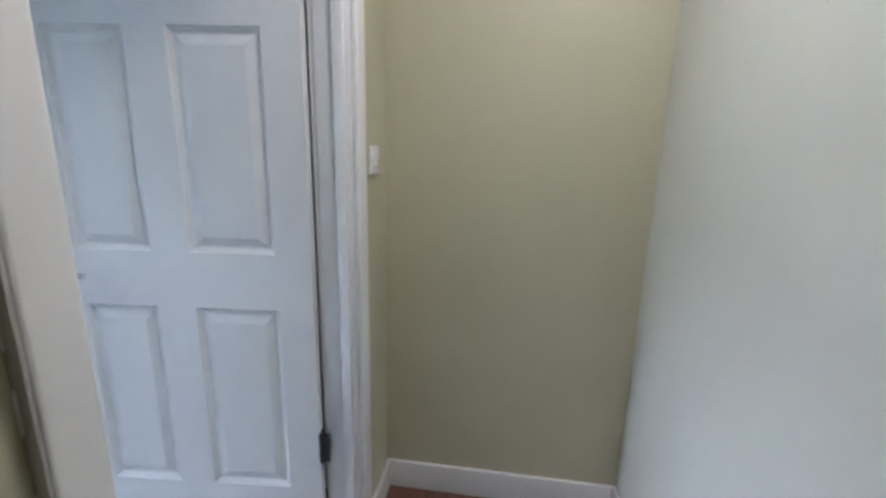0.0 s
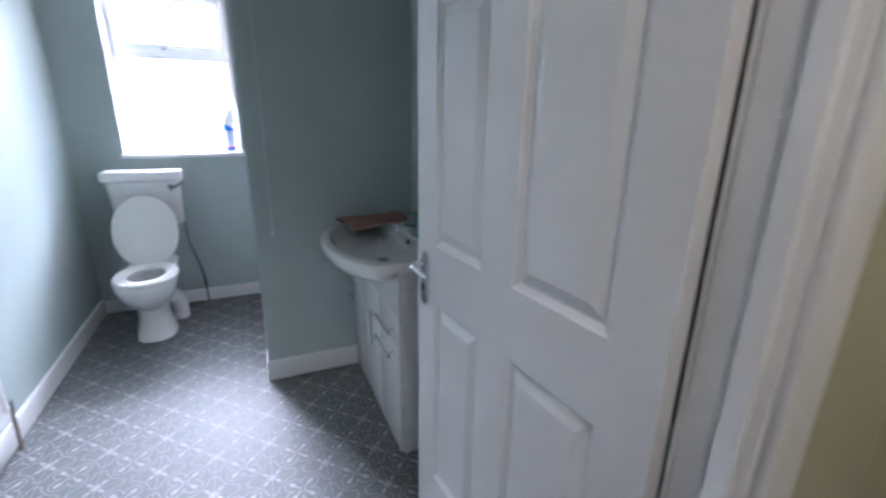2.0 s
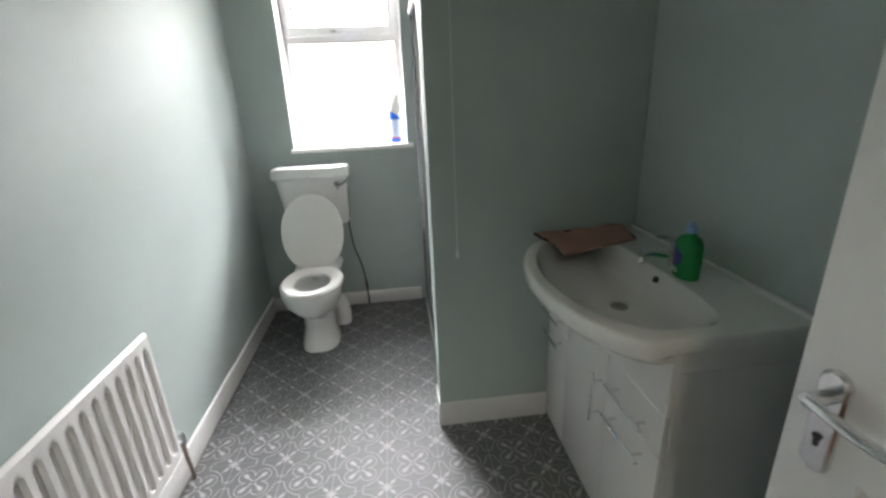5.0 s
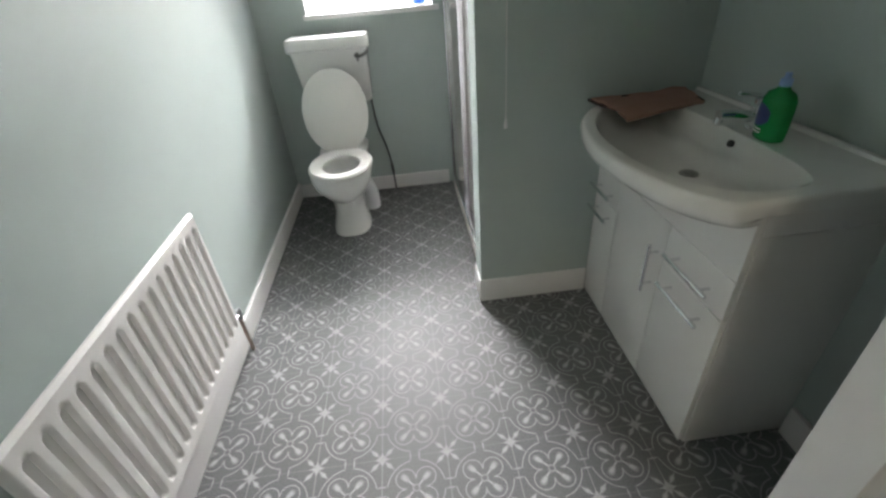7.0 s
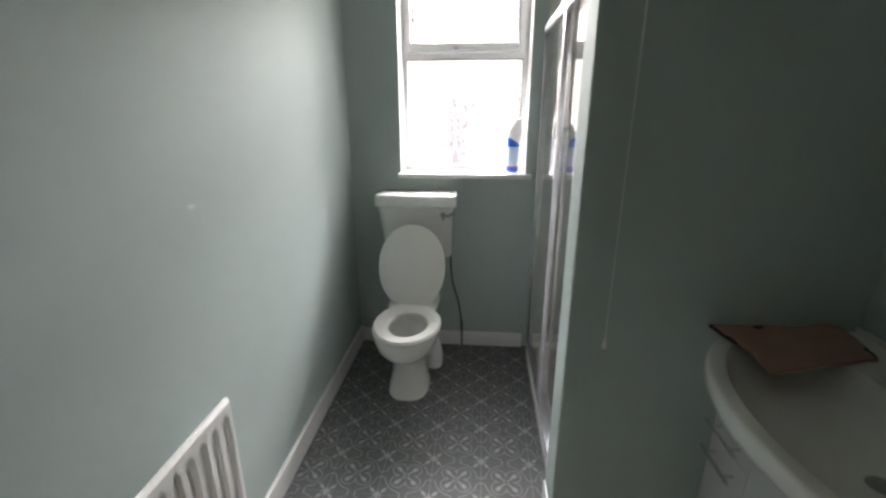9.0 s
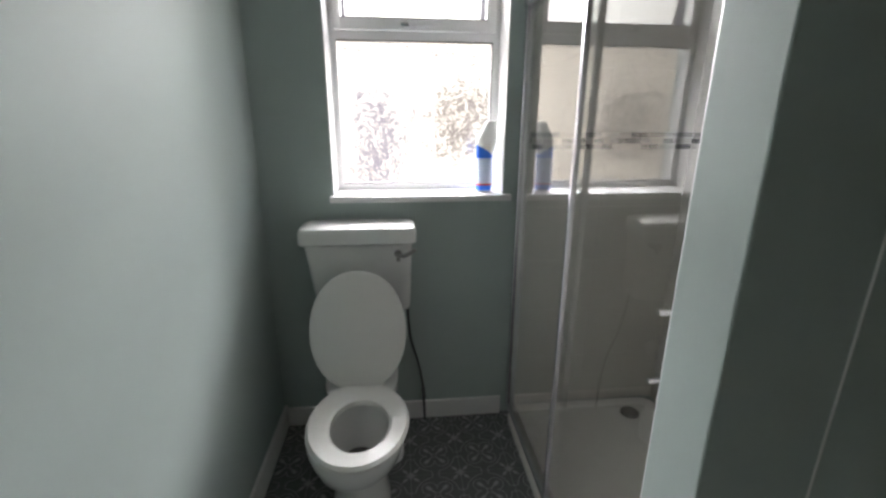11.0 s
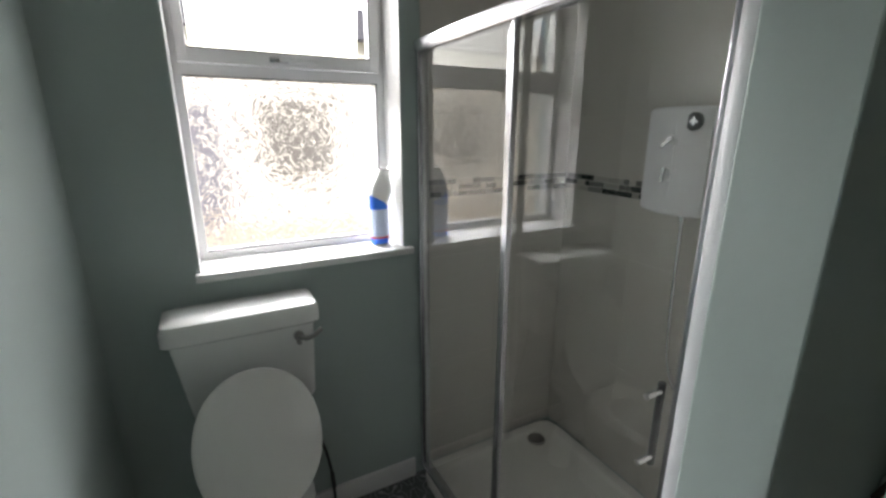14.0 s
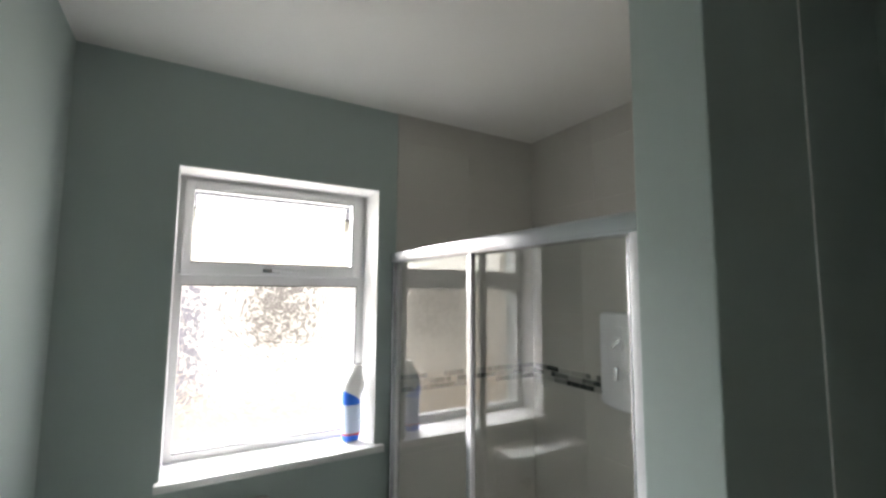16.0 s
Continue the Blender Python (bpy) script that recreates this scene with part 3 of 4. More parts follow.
# ---- radiator ----
def radiator():
    y0, y1, z0, z1 = -2.445, -1.605, 0.222, 0.728
    r = thing("radiator", (0.05, (y0 + y1) / 2, 0.0), "white single-panel radiator with rounded vertical flutes", "radiator")
    count, xf = 16, 0.098
    pitch = (y1 - y0 - 0.03) / count
    bm = bmesh.new()
    ys = [y0 + (y1 - y0) * i / 336 for i in range(337)]
    zs = [z0 + (z1 - z0) * j / 56 for j in range(57)]
    grid = []
    for y in ys:
        col = []
        for z in zs:
            u = ((y - y0 - 0.015) / pitch) % 1.0 - 0.5
            inside = y0 + 0.015 < y < y1 - 0.015
            half = pitch * 0.25
            dy = abs(u) * pitch
            dz = max(0.0, (z0 + 0.05 + half) - z, z - (z1 - 0.045 - half))
            dist = math.hypot(dy, dz) - half
            depth = 0.0
            if inside:
                k = min(1, max(0, (0.004 - dist) / 0.009))
                depth = 0.013 * k * k * (3 - 2 * k)
            edge = min(y - y0, y1 - y, z - z0, z1 - z)
            depth += 0.010 * max(0, 1 - edge / 0.012) ** 2
            col.append(bm.verts.new((xf - depth, y, z)))
        grid.append(col)
    for i in range(len(ys) - 1):
        for j in range(len(zs) - 1):
            bm.faces.new((grid[i][j], grid[i + 1][j], grid[i + 1][j + 1], grid[i][j + 1]))
    part("panel", bm, RADIATOR, r)
    part("back_panel", box(0.079, 0.0875, y0 + 0.001, y1 - 0.001, z0 + 0.002, z1 - 0.002, 0.003), RADIATOR, r)
    for y in (y0 + 0.15, y1 - 0.15):
        part("bracket", box(0.0, 0.080, y - 0.015, y + 0.015, z0 + 0.1, z1 - 0.1), STEEL, r)
    vy = y1 + 0.050
    valve = part("valve", merge(tube([(0.075, y1 - 0.005, 0.255), (0.075, vy, 0.255)], 0.012), disc((0.075, vy, 0.235), (0, 0, 1), 0.013, 0.05, bevel=0.003)), CHROME, r, "small chrome radiator valve")
    part("pipe", tube([(0.075, vy, 0.235), (0.072, vy + 0.004, 0.17), (0.052, vy + 0.045, 0.08), (0.034, -1.478, 0.0)], 0.0078), COPPER, valve, "dull brown copper pipe")


radiator()


# ---- vanity unit ----
VX, VY0, VY1 = 1.535, -2.150, -1.351


def handle(parent, a, b, off):
    """A T-bar handle between two points of a front."""
    a, b = Vector(a), Vector(b)
    d = (b - a).normalized()
    o = Vector((-off, 0, 0))
    h = part("handle", tube([a + o, b + o], 0.0062, 12), CHROME, parent, "brushed steel bar handle")
    for p in (a + d * 0.03, b - d * 0.03):
        part("standoff", tube([p, p + o], 0.0045, 10), CHROME, h)


def basin_front(y):
    """The bow of the washbasin's front edge."""
    d = y + 1.772
    return 1.310 + (0.75 * d * d + 0.04 * d + 17.0 * d ** 6 if d > 0 else 0.60 * d * d + 8.5 * d ** 6)


def overhang(x):
    return min(1.0, max(0.0, (VX - x) / 0.18)) ** 0.8


def scribed_front(y0, y1, z0):
    """A front whose top is scribed to the underside of the basin."""
    loops = []
    for k in range(25):
        y = y0 + (y1 - y0) * k / 24
        top = 0.840 - 0.066 * overhang(basin_front(y)) if y > -2.13 else 0.841
        loops.append([(VX, y, z0), (VX + 0.017, y, z0), (VX + 0.017, y, top), (VX, y, top)])
    return loft(loops)


def vanity():
    v = thing("vanity_cabinet", (1.7, -1.75, 0), "white gloss vanity cabinet with steel bar handles", "cabinet")
    part("body", box(VX + 0.018, RX - 0.001, VY0, VY1, 0.0, 0.765, 0.002), CAB, v)
    part("side_panel", box(VX + 0.018, RX - 0.001, VY0, VY0 + 0.009, 0.767, 0.838, 0.001), CAB, v)
    fronts = {
        "bl": (-1.541, VY1, 0.012, 0.508),
        "mid": (-1.862, -1.545, 0.012, 0.638), "tr": (-2.148, -1.866, 0.515, 0.638), "br": (-2.148, -1.866, 0.012, 0.511)}
    names = {"bl": "cabinet_door", "mid": "cabinet_door", "tr": "drawer_front", "br": "cabinet_door"}
    made = {k: part(names[k], box(VX, VX + 0.017, a, b, c, d, 0.0018), CAB, v) for k, (a, b, c, d) in fronts.items()}
    part("fascia", scribed_front(-2.148, -1.545, 0.642), CAB, v)
    made["tl"] = part("drawer_front", scribed_front(-1.541, VY1, 0.512), CAB, v)
    handle(made["tl"], (VX, -1.520, 0.552), (VX, -1.360, 0.552), 0.032)
    handle(made["bl"], (VX, -1.520, 0.455), (VX, -1.360, 0.455), 0.032)
    handle(made["mid"], (VX, -1.832, 0.375), (VX, -1.832, 0.555), 0.032)
    handle(made["tr"], (VX, -2.105, 0.568), (VX, -1.905, 0.568), 0.032)
    handle(made["br"], (VX, -2.105, 0.462), (VX, -1.905, 0.462), 0.032)


vanity()


def basin():
    b = thing("washbasin", (1.6, -1.76, 0.80), "white ceramic bow-fronted washbasin on the vanity cabinet", "washbasin")
    cx, cy = 1.60, -1.775

    def slab(x, y):
        return -2.178 < y < PF - 0.002 and basin_front(y) < x < RX - 0.002

    def hollow(x, y):
        lo, hi = basin_front(y) + 0.046, 1.706
        u, w = (y + 1.762) / 0.366, (x - (lo + hi) / 2) / ((hi - lo) / 2)
        return hi > lo and abs(u) ** 4 + abs(w) ** 4 < 1

    angles = [2 * math.pi * i / 200 for i in range(200)]

    def reach(test, a):
        lo, hi = 0.0, 1.2
        for _ in range(30):
            mid = (lo + hi) / 2
            lo, hi = (mid, hi) if test(cx + mid * math.cos(a), cy + mid * math.sin(a)) else (lo, mid)
        return lo

    rim = [reach(slab, a) for a in angles]
    edge = [reach(hollow, a) for a in angles]

    def outer(inset, z, under=0.0):
        pts = []
        for a, r in zip(angles, rim):
            x, y = cx + (r - inset) * math.cos(a), cy + (r - inset) * math.sin(a)
            # the belly is deepest where the bowl overhangs the cabinet most
            hang = overhang(x)
            x += under * max(0.0, VX - x)
            y += 0.5 * under * max(0.0, VY0 - y)
            pts.append((x, y, z if z >= 0.842 else 0.842 - (0.842 - z) * hang))
        return pts

    def bowl(s, z, grow=0.0):
        # the near end of the hollow shelves up gently, the back stays steep
        pts = []
        for a, r in zip(angles, edge):
            k = s * r + grow
            shelf = 1.0 - (1.0 - s) * 0.45 * max(0.0, -math.sin(a)) ** 2
            pts.append((cx + k * shelf * math.cos(a), cy + k * shelf * math.sin(a), z))
        return pts

    loops = [outer(0.02, 0.773, 0.97), outer(0.016, 0.774, 0.70), outer(0.012, 0.780, 0.46), outer(0.008, 0.794, 0.24), outer(0.004, 0.812, 0.09), outer(0.001, 0.828, 0.02), outer(0.0, 0.842), outer(0.0, 0.866), outer(0.003, 0.873), outer(0.009, 0.877),
             outer(0.016, 0.8775), bowl(1.0, 0.8765, 0.004), bowl(1.0, 0.873), bowl(0.975, 0.862), bowl(0.94, 0.842), bowl(0.86, 0.816), bowl(0.70, 0.801), bowl(0.45, 0.793), bowl(0.1, 0.788)]
    part("bowl", loft(loops, False, True), CERAMIC, b)
    part("upstand", box(RX - 0.022, RX - 0.002, -2.174, PF - 0.004, 0.870, 0.889, 0.006), CERAMIC, b)
    part("waste", merge(disc((1.560, -1.846, 0.7905), (0, 0, 1), 0.025, 0.004, bevel=0.001), disc((1.560, -1.846, 0.7945), (0, 0, 1), 0.014, 0.003, bevel=0.001)), STEEL, b, "dull metal waste")
    part("overflow", disc((1.700, -1.80, 0.846), (-1, 0, 0.35), 0.010, 0.008), BLACK, b, "dark overflow hole")


basin()


def tap():
    t = thing("basin_tap", (1.775, -1.775, 0.876), "chrome single-lever basin mixer tap", "tap")
    part("body", merge(disc((1.775, -1.775, 0.876), (0, 0, 1), 0.026, 0.008, bevel=0.002), disc((1.775, -1.775, 0.882), (0, 0, 1), 0.0235, 0.062, bevel=0.006)), CHROME, t)
    part("spout", tube([(1.775, -1.775, 0.908), (1.73, -1.775, 0.915), (1.685, -1.775, 0.922), (1.655, -1.775, 0.922)], 0.015, 16), CHROME, t)
    part("aerator", disc((1.662, -1.775, 0.912), (-0.35, 0, -1), 0.011, 0.016, bevel=0.002), CHROME, t)
    part("lever", merge(disc((1.775, -1.775, 0.944), (0, 0, 1), 0.019, 0.018, bevel=0.006), tube([(1.775, -1.775, 0.962), (1.74, -1.775, 0.972), (1.70, -1.775, 0.978)], 0.006)), CHROME, t)


tap()


def soap_bottle():
    cx, cy, z = 1.745, -1.862, 0.877
    s = thing("soap_bottle", (cx, cy, z), "green washing-up liquid bottle with pale blue cap", "bottle")
    part("bottle", loft([ellipse(cx, cy, z + h, a, b) for h, a, b in ((0, 0.026, 0.037), (0.004, 0.030, 0.043), (0.03, 0.032, 0.046), (0.085, 0.032, 0.046), (0.105, 0.031, 0.044), (0.120, 0.026, 0.036), (0.129, 0.015, 0.018), (0.138, 0.011, 0.011))]), GREEN, s)
    part("cap", loft([ellipse(cx, cy, z + h, r, r, 20) for h, r in ((0.136, 0.014), (0.153, 0.014), (0.156, 0.008), (0.168, 0.0075))]), CAPB, s, "pale blue cap")
    lab = bmesh.new()
    cols = [(math.pi - 0.35 + (i / 10 - 0.5) * 1.5) for i in range(11)]
    rows = [[lab.verts.new((cx + 0.0328 * math.cos(a), cy + 0.0468 * math.sin(a), z + h + bow * abs(i / 5 - 1) ** 2)) for i, a in enumerate(cols)] for h, bow in ((0.036, 0.018), (0.094, -0.018))]
    for i in range(10):
        lab.faces.new((rows[0][i], rows[0][i + 1], rows[1][i + 1], rows[1][i]))
    for h in (0.020, 0.028):
        bar = bmesh.new()
        strip = [[bar.verts.new((cx + 0.0325 * math.cos(a), cy + 0.0465 * math.sin(a), z + hh)) for a in cols[2:9]] for hh in (h, h + 0.004)]
        for i in range(6):
            bar.faces.new((strip[0][i], strip[0][i + 1], strip[1][i + 1], strip[1][i]))
        part("print_bar", bar, BOTTLE, s, "pale illegible print")
    part("label", lab, NAVY, s, "dark blue printed label")


soap_bottle()


def towel():
    bm = bmesh.new()
    c00, c10, c11, c01 = Vector((1.457, -1.378, 0)), Vector((1.490, -1.592, 0)), Vector((1.780, -1.528, 0)), Vector((1.82, -1.352, 0))
    n_u, n_v = 24, 20
    top, low = [], []
    for i in range(n_u + 1):
        rt, rl = [], []
        for j in range(n_v + 1):
            u, v = i / n_u, j / n_v
            p = c00 * (1 - u) * (1 - v) + c10 * (1 - u) * v + c11 * u * v + c01 * u * (1 - v)
            wob = 0.009 * noise.noise(Vector((u * 4, v * 4, 0.3))) + 0.003 * math.sin(u * 9 + v * 3)
            z = 0.885 + wob - 0.012 * max(0, v - 0.75) * 4 * (1 - u)
            p = p + Vector((0.016 * noise.noise(Vector((u * 4, v * 4, 5))), 0.016 * noise.noise(Vector((u * 4, v * 4, 9))), 0))
            rt.append(bm.verts.new((p.x, p.y, z + 0.006)))
            rl.append(bm.verts.new((p.x, p.y, z - 0.004)))
        top.append(rt)
        low.append(rl)
    for i in range(n_u):
        for j in range(n_v):
            bm.faces.new((top[i][j], top[i + 1][j], top[i + 1][j + 1], top[i][j + 1]))
            bm.faces.new((low[i][j], low[i][j + 1], low[i + 1][j + 1], low[i + 1][j]))
    rim = [(i, 0) for i in range(n_u)] + [(n_u, j) for j in range(n_v)] + [(i, n_v) for i in range(n_u, 0, -1)] + [(0, j) for j in range(n_v, 0, -1)]
    for a, b in zip(rim, rim[1:] + rim[:1]):
        bm.faces.new((top[a[0]][a[1]], low[a[0]][a[1]], low[b[0]][b[1]], top[b[0]][b[1]]))
    t = whole("folded_towel", bm, CLOTH, "dusty pink folded towel on the corner of the washbasin", "towel")
    loops = []
    for z in (0.8775, 0.886):
        loops.append([(1.450, -1.365, z), (1.462, -1.44, z), (1.50, -1.545, z), (1.79, -1.515, z), (1.82, -1.36, z)])
    part("under_fold", loft(loops), DARKCLOTH, t, "dark underside fold", smooth=False)


towel()


def pull_cord():
    x, y = 1.135, -1.445
    c = thing("pull_cord", (x, y, CZ), "white light pull cord hanging from the ceiling", "pull cord")
    part("switch_body", disc((x, y, CZ - 0.03), (0, 0, 1), 0.04, 0.03), UPVC, c)
    part("cord", tube([(x, y, CZ - 0.03), (x, y, 0.87)], 0.0016, 8), CORD, c)
    part("toggle", loft([ellipse(x, y, z, r, r, 14) for z, r in ((0.838, 0.0065), (0.845, 0.0075), (0.868, 0.0035), (0.874, 0.002))]), UPVC, c)


pull_cord()


# ---- shower ----
def shower():
    tr = thing("shower_tray", (1.48, -0.6, 0), "low white acrylic shower tray with round waste", "shower tray")
    x0, x1, y0, y1 = 1.082, RX - 0.009, PB + 0.009, -0.009

    def rect(i, z):
        return ellipse((x0 + x1) / 2, (y0 + y1) / 2, z, (x1 - x0) / 2 - i, (y1 - y0) / 2 - i, 64, 14)
    part("tray", loft([rect(0, 0.0), rect(0, 0.038), rect(0.006, 0.045), rect(0.05, 0.045), rect(0.062, 0.034), rect(0.075, 0.028), rect(0.25, 0.024)]), TRAY, tr)
    part("waste_cover", merge(disc((1.705, -0.115, 0.026), (0, 0, 1), 0.044, 0.012, bevel=0.004)), STEEL, tr, "dull grey metal waste cover")

    e = thing("shower_enclosure", (1.11, -0.6, 0.045), "clear glass sliding shower screen in polished aluminium frame", "shower screen")
    part("head_rail", merge(box(1.085, 1.137, PB + 0.009, -0.009, 1.855, 1.900, 0.005), box(1.080, 1.086, PB + 0.012, -0.012, 1.862, 1.893, 0.002)), ALU, e)
    part("bottom_rail", merge(box(1.088, 1.134, PB + 0.009, -0.009, 0.045, 0.068, 0.004), box(1.095, 1.103, PB + 0.03, -0.03, 0.068, 0.08)), ALU, e)
    part("wall_post", merge(box(1.088, 1.134, -0.030, -0.009, 0.068, 1.855, 0.003), box(1.098, 1.124, -0.046, -0.030, 0.068, 1.855, 0.002)), ALU, e)
    part("wall_post", merge(box(1.072, 1.134, PB + 0.009, PB + 0.030, 0.068, 1.855, 0.003), box(1.094, 1.128, PB + 0.030, PB + 0.048, 0.068, 1.855, 0.002)), SATIN, e, "pale satin wall channel")
    fixed = part("glass_panel", box(1.097, 1.103, -0.60, -0.040, 0.075, 1.857), GLASS, e, "fixed clear glass panel")
    part("panel_post", box(1.091, 1.109, -0.609, -0.590, 0.068, 1.856, 0.004), ALU, e)
    slide = part("sliding_door", box(1.119, 1.125, PB + 0.045, -0.560, 0.078, 1.853), GLASS, e, "sliding clear glass door")
    fixed.visible_shadow = slide.visible_shadow = False
    part("door_post", box(1.113, 1.130, -0.570, -0.552, 0.074, 1.853, 0.004), ALU, slide)
    part("door_post", box(1.113, 1.131, PB + 0.047, PB + 0.070, 0.074, 1.853, 0.004), ALU, slide)
    hy = -1.088
    part("door_handle", tube([(1.160, hy, 0.868), (1.160, hy, 1.072)], 0.0085, 14), HINGE, slide, "vertical chrome bar handle")
    for z in (0.888, 1.052):
        part("handle_stud", tube([(1.110, hy, z), (1.160, hy, z)], 0.007, 12), CHROME, slide)
    for y in (-0.65, -1.11):
        part("roller", disc((1.126, y, 0.088), (1, 0, 0), 0.009, 0.012, bevel=0.002), BLACK, slide, "dark door roller")

    s = thing("electric_shower", (1.84, -0.55, 1.30), "white electric shower heater with two dials", "shower heater")
    def case_ring(z, inset):
        """Bow-fronted outline of the heater case at one height."""
        half, back = 0.118 - inset, RX - 0.008
        arc = [(1.814 - 0.036 * (1 - (k / 12 - 1) ** 2) + inset, -0.595 + half * (k / 12 - 1), z) for k in range(25)]
        return [(back, -0.595 - half, z)] + arc + [(back, -0.595 + half, z)]

    part("case", loft([case_ring(z, i) for z, i in ((1.292, 0.016), (1.297, 0.006), (1.308, 0.0), (1.648, 0.0), (1.657, 0.005), (1.662, 0.014))]), HEATER, s)
    part("badge", disc((1.794, -0.664, 1.612), (-1, 0, 0), 0.030, 0.010, bevel=0.002), BLACK, s, "round black badge with grey emblem")
    part("emblem", merge(box(1.7825, 1.785, -0.678, -0.650, 1.609, 1.615), box(1.7825, 1.785, -0.667, -0.661, 1.598, 1.626)), ALU, s)
    part("faceplate", box(1.775, 1.790, -0.612, -0.578, 1.36, 1.61, 0.005), HEATER, s)
    for z, tilt in ((1.545, 50), (1.435, 5)):
        knob = part("dial", disc((1.779, -0.595, z), (-1, 0, 0), 0.025, 0.012, bevel=0.003), HEATER, s)
        grip = box(1.752, 1.768, -0.601, -0.589, z - 0.026, z + 0.026, 0.004)
        grip.transform(Matrix.Translation((0, -0.595, z)) @ Matrix.Rotation(radians(tilt), 4, "X") @ Matrix.Translation((0, 0.595, -z)))
        part("grip", grip, CHROME, knob, "chrome dial grip")
    part("outlet", disc((1.835, -0.64, 1.30), (0, 0, -1), 0.012, 0.03), CHROME, s)

    hs = thing("shower_hose", (1.835, -0.61, 0.7), "grey flexible shower hose hanging from the heater", "shower hose")
    part("hose", tube([(1.835, -0.64, 1.275), (1.832, -0.645, 1.15), (1.825, -0.655, 0.95), (1.82, -0.68, 0.72), (1.82, -0.76, 0.60), (1.82, -0.85, 0.64), (1.822, -0.93, 0.90), (1.826, -0.97, 1.30), (1.83, -0.98, 1.62)], 0.0062, 10), ALU, hs)
    rail = thing("shower_riser", (1.85, -1.0, 0.9), "chrome shower riser rail with handset", "shower rail")
    part("rail", tube([(1.842, -1.0, 1.15), (1.842, -1.0, 1.80)], 0.009), CHROME, rail)
    for z in (1.16, 1.79):
        part("bracket", tube([(1.842, -1.0, z), (RX - 0.006, -1.0, z)], 0.012), CHROME, rail)
    part("holder", box(1.815, 1.855, -1.015, -0.965, 1.60, 1.64, 0.006), HEATER, rail)
    part("handset", merge(tube([(1.83, -0.98, 1.61), (1.80, -0.98, 1.70), (1.77, -0.98, 1.76)], 0.012), disc((1.765, -0.98, 1.76), (-0.7, 0, -0.5), 0.035, 0.02, bevel=0.004)), HEATER, rail)


shower()


# ---- bleach bottle on the sill ----
def bleach():
    cx, cy, z = 0.958, 0.085, WZ0
    s = thing("cleaner_bottle", (cx, cy, z), "blue and white toilet cleaner bottle without cap on the sill", "bottle")

    def girth(h):
        """Half width of the body below the shoulder."""
        return 0.0335 + 0.0015 * math.cos((h - 0.1) * 14)

    part("bottle", loft([ellipse(cx + dx, cy, z + h, a, b, 36, 2.5) for h, dx, a, b in ((0.0, 0, 0.030, 0.024), (0.005, 0, 0.033, 0.027), (0.06, 0, 0.0335, 0.028), (0.15, 0, 0.0335, 0.028), (0.178, 0.003, 0.036, 0.029),
                          (0.202, 0.009, 0.043, 0.031), (0.218, 0.011, 0.0455, 0.031), (0.232, 0.012, 0.0445, 0.030), (0.252, 0.015, 0.038, 0.028), (0.270, 0.019, 0.031, 0.026), (0.284, 0.023, 0.0265, 0.0245), (0.298, 0.027, 0.0255, 0.024), (0.3045, 0.028, 0.0245, 0.023), (0.305, 0.028, 0.018, 0.017), (0.290, 0.025, 0.015, 0.014))]), BOTTLE, s)

    def band(name, material, h0, h1, out, label, slant=0.0):
        loops = []
        for k in range(5):
            h = h0 + (h1 - h0) * k / 4
            g = girth(h) + out
            loops.append([(x, y, zz - slant * (k / 4) * (x - cx) / g) for x, y, zz in ellipse(cx, cy, z + h, g, g * 0.83, 36, 2.5)])
        part(name, loft(loops, False, False), material, s, label)

    band("sleeve", BLUE, 0.005, 0.152, 0.0012, "bright blue printed sleeve")
    band("sleeve_top", BLUE, 0.150, 0.188, 0.0016, "slanted blue top of the sleeve", 0.016)
    band("label", LABEL, 0.028, 0.148, 0.0020, "pale blue label with illegible print")
    band("print_bar", RED, 0.028, 0.036, 0.0026, "red printed bar")
    part("mouth", disc((cx + 0.028, cy, z + 0.3042), (0.08, -0.05, 1), 0.0205, 0.002), BLACK, s, "dark open mouth")


bleach()


# ---- outside ----
def outside():
    whole("ground", box(-60, 60, 0.4, 120, -3.2, -3.0), GRASS, "pale concrete yard and distance", kind="structure")
    h = thing("neighbour_house", (1.0, 9.0, -3.0), "white rendered house opposite with a dark window", "house")
    part("wall", box(-7, 10, 8.5, 14, -3.0, 3.4), RENDERWALL, h)
    part("roof", loft([[(-7.3, 8.2, 3.4), (10.3, 8.2, 3.4), (10.3, 14.3, 3.4), (-7.3, 14.3, 3.4)], [(-7.3, 11.2, 5.2), (10.3, 11.2, 5.2), (10.3, 11.3, 5.2), (-7.3, 11.3, 5.2)]]), SLATE, h, smooth=False)
    for x in (1.45, -4.6, 6.2):
        w = part("window", box(x, x + 1.45, 8.42, 8.51, 0.55, 2.15), DARKPANE, h, "dark house window")
        part("frame", merge(box(x - 0.06, x, 8.40, 8.51, 0.49, 2.21), box(x + 1.45, x + 1.51, 8.40, 8.51, 0.49, 2.21), box(x, x + 1.45, 8.40, 8.51, 0.49, 0.55), box(x, x + 1.45, 8.40, 8.51, 2.15, 2.21)), UPVC, w)
    part("painted_post", box(-0.35, 0.62, 8.30, 8.51, -0.6, 2.0), BLUEDOOR, h, "blue painted boarding")
    whole("garden_wall", box(-9, 12, 5.0, 5.25, -3.0, 0.25), SAND, "sandstone coloured garden wall outside the window", "wall")


outside()

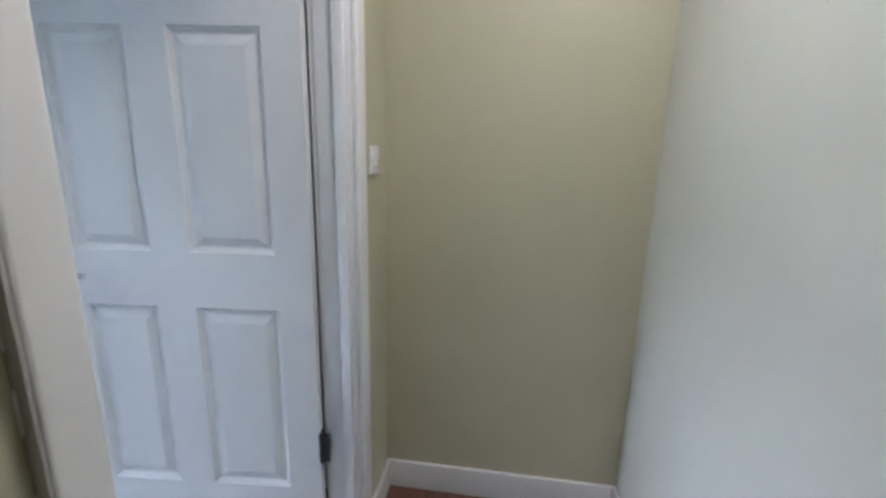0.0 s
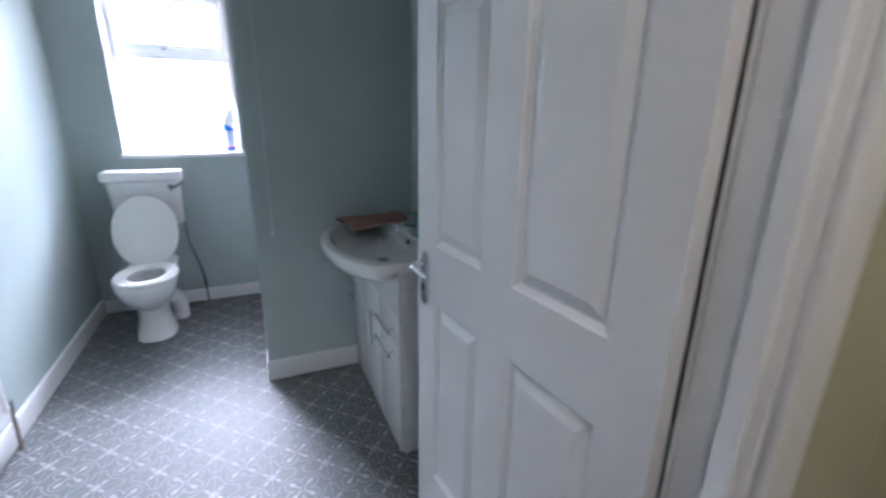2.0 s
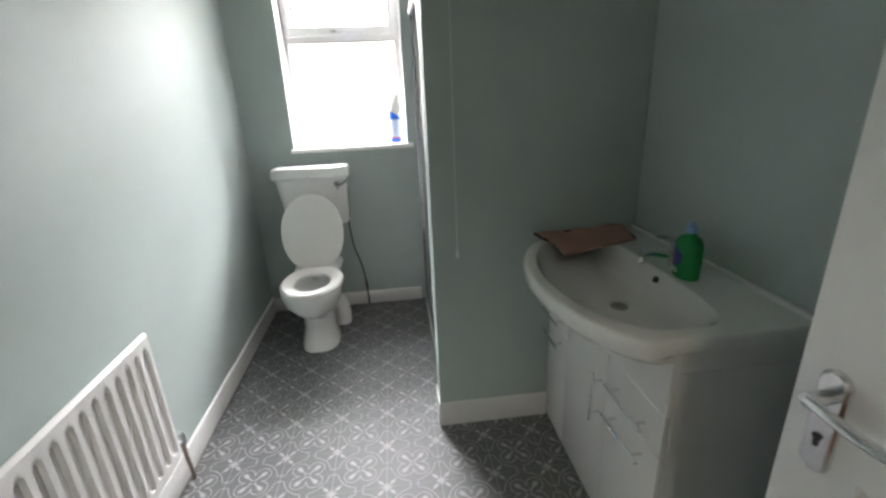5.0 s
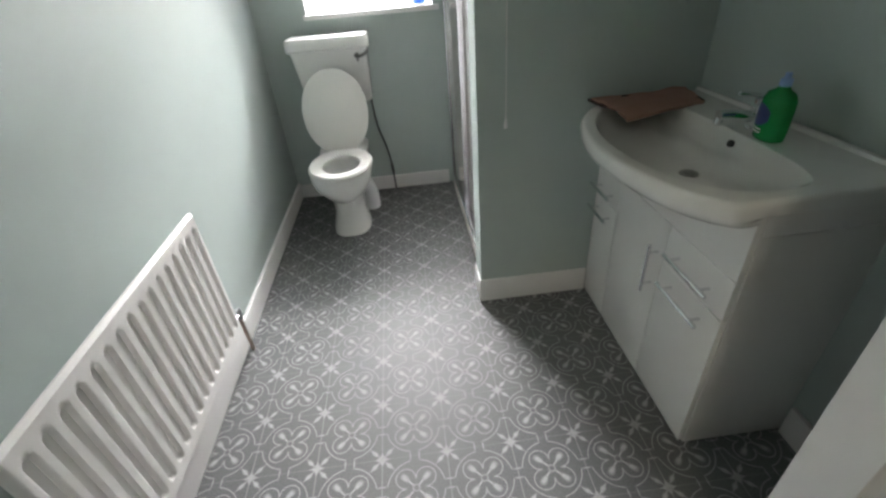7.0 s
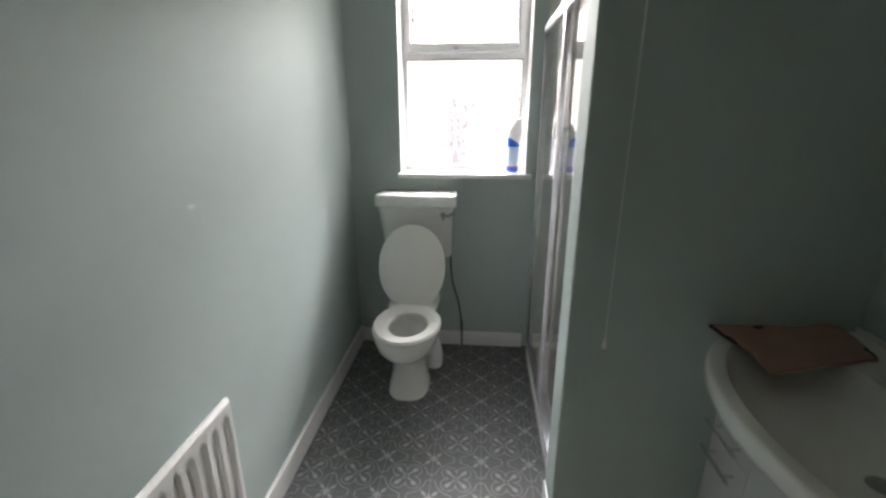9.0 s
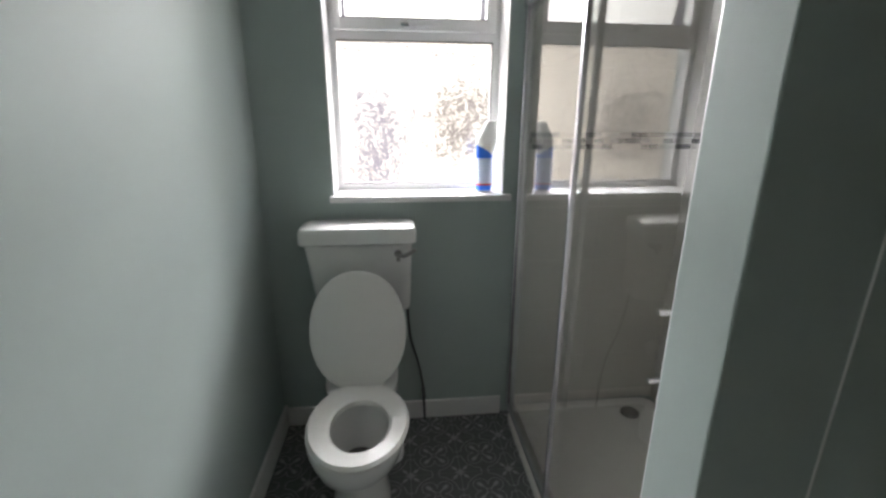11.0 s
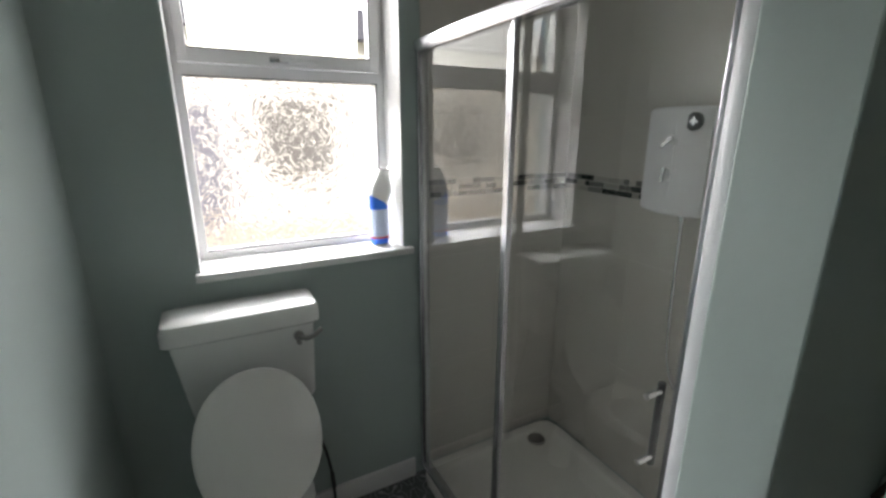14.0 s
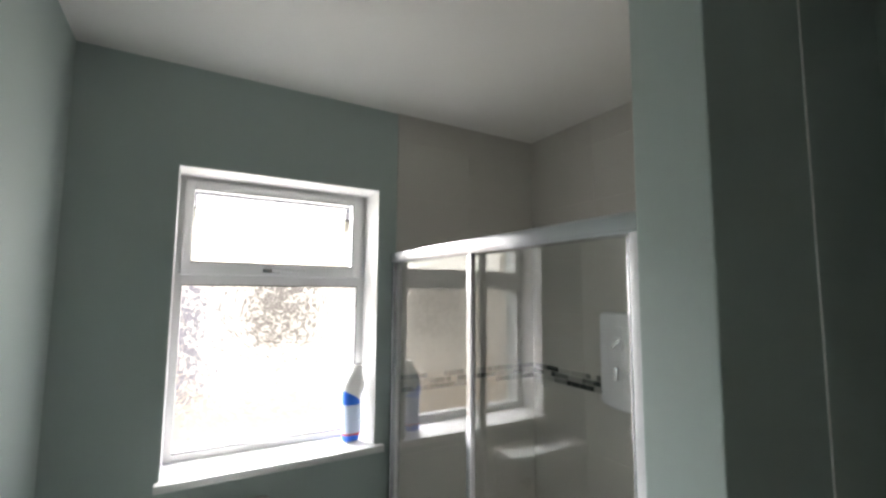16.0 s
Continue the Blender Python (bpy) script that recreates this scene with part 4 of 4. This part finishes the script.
# ---- laminate planks of the landing ----
plank_meshes = {}
for row in range(8):
    y = -3.407 - 0.1245 * row
    x = HW - 0.3 * (row % 3)
    while x < HX - 0.02:
        lo, hi = max(x, HW + 0.001), min(x + 0.9, HX - 0.001)
        key = round(hi - lo, 3)
        if key not in plank_meshes:
            plank_meshes[key] = finish(box(0, key, -0.062, 0.062, -0.012, 0.0, 0.0015, 1), "plank", WOOD)
        ob = new("plank", plank_meshes[key])
        ob.parent = hall_floor
        ob.location = (lo, y, 0)
        x += 0.902

# ---- wall tiles of the shower ----
COURSES = [(-0.0, 0.062, 0.308), (0, 0.312, 0.562), (0, 0.566, 0.812), (0, 0.816, 1.062), (0, 1.066, 1.312), (0, 1.392, 1.640), (0, 1.644, 1.892), (0, 1.896, 2.144), (0, 2.148, 2.396), (0, 2.400, 2.519)]
tile_meshes = {}


def tiled(parent, origin, along, normal, length, start=0.0):
    """Tiles and a mosaic band on a wall; along is the horizontal direction, normal points into the shower."""
    o, d, nrm = Vector(origin), Vector(along), Vector(normal)
    rot = Matrix((d, nrm, Vector((0, 0, 1)))).transposed().to_4x4()
    bed = new("grout_bed", finish(box(0, length, 0.0005, 0.006, 0.045, CZ - 0.001), "grout_bed", GROUT))
    bed.matrix_world = Matrix.Translation(o) @ rot
    bed.parent = parent
    for _, z0, z1 in COURSES:
        x = start
        while x < length - 0.01:
            w = min(0.396, length - x)
            lo = max(x, 0.002)
            hi = x + w
            key = (round(hi - lo, 3), round(z1 - z0, 3))
            if key not in tile_meshes:
                tile_meshes[key] = finish(box(0, key[0], 0.003, 0.007, 0, key[1], 0.0008, 1), "tile", TILE)
            t = new("tile", tile_meshes[key])
            t.matrix_world = Matrix.Translation(o + d * lo + Vector((0, 0, z0))) @ rot
            t.parent = parent
            x += 0.4
    rnd = random.Random(7)
    for row in range(3):
        x = -0.02 * row
        while x < length - 0.012:
            w = rnd.choice((0.05, 0.08, 0.03))
            lo, hi = max(x, 0.001), min(x + w - 0.003, length - 0.001)
            if hi - lo > 0.006:
                kind = rnd.choice((0, 0, 1, 1, 2, 2))
                key = (round(hi - lo, 3), "m", kind)
                if key not in tile_meshes:
                    tile_meshes[key] = finish(box(0, key[0], 0.004, 0.0085, 0, 0.022, 0.001, 1), "mosaic_tile", MOSAICS[kind])
                t = new("mosaic_tile", tile_meshes[key])
                t.matrix_world = Matrix.Translation(o + d * lo + Vector((0, 0, 1.316 + 0.025 * row))) @ rot
                t.parent = parent
            x += w


tiled(wall_window, (RX, 0, 0), (-1, 0, 0), (0, -1, 0), RX - 1.112)
tiled(wall_east, (RX, PB, 0), (0, 1, 0), (-1, 0, 0), -PB - 0.008)
tiled(partition, (1.14, PB, 0), (1, 0, 0), (0, 1, 0), RX - 1.148)
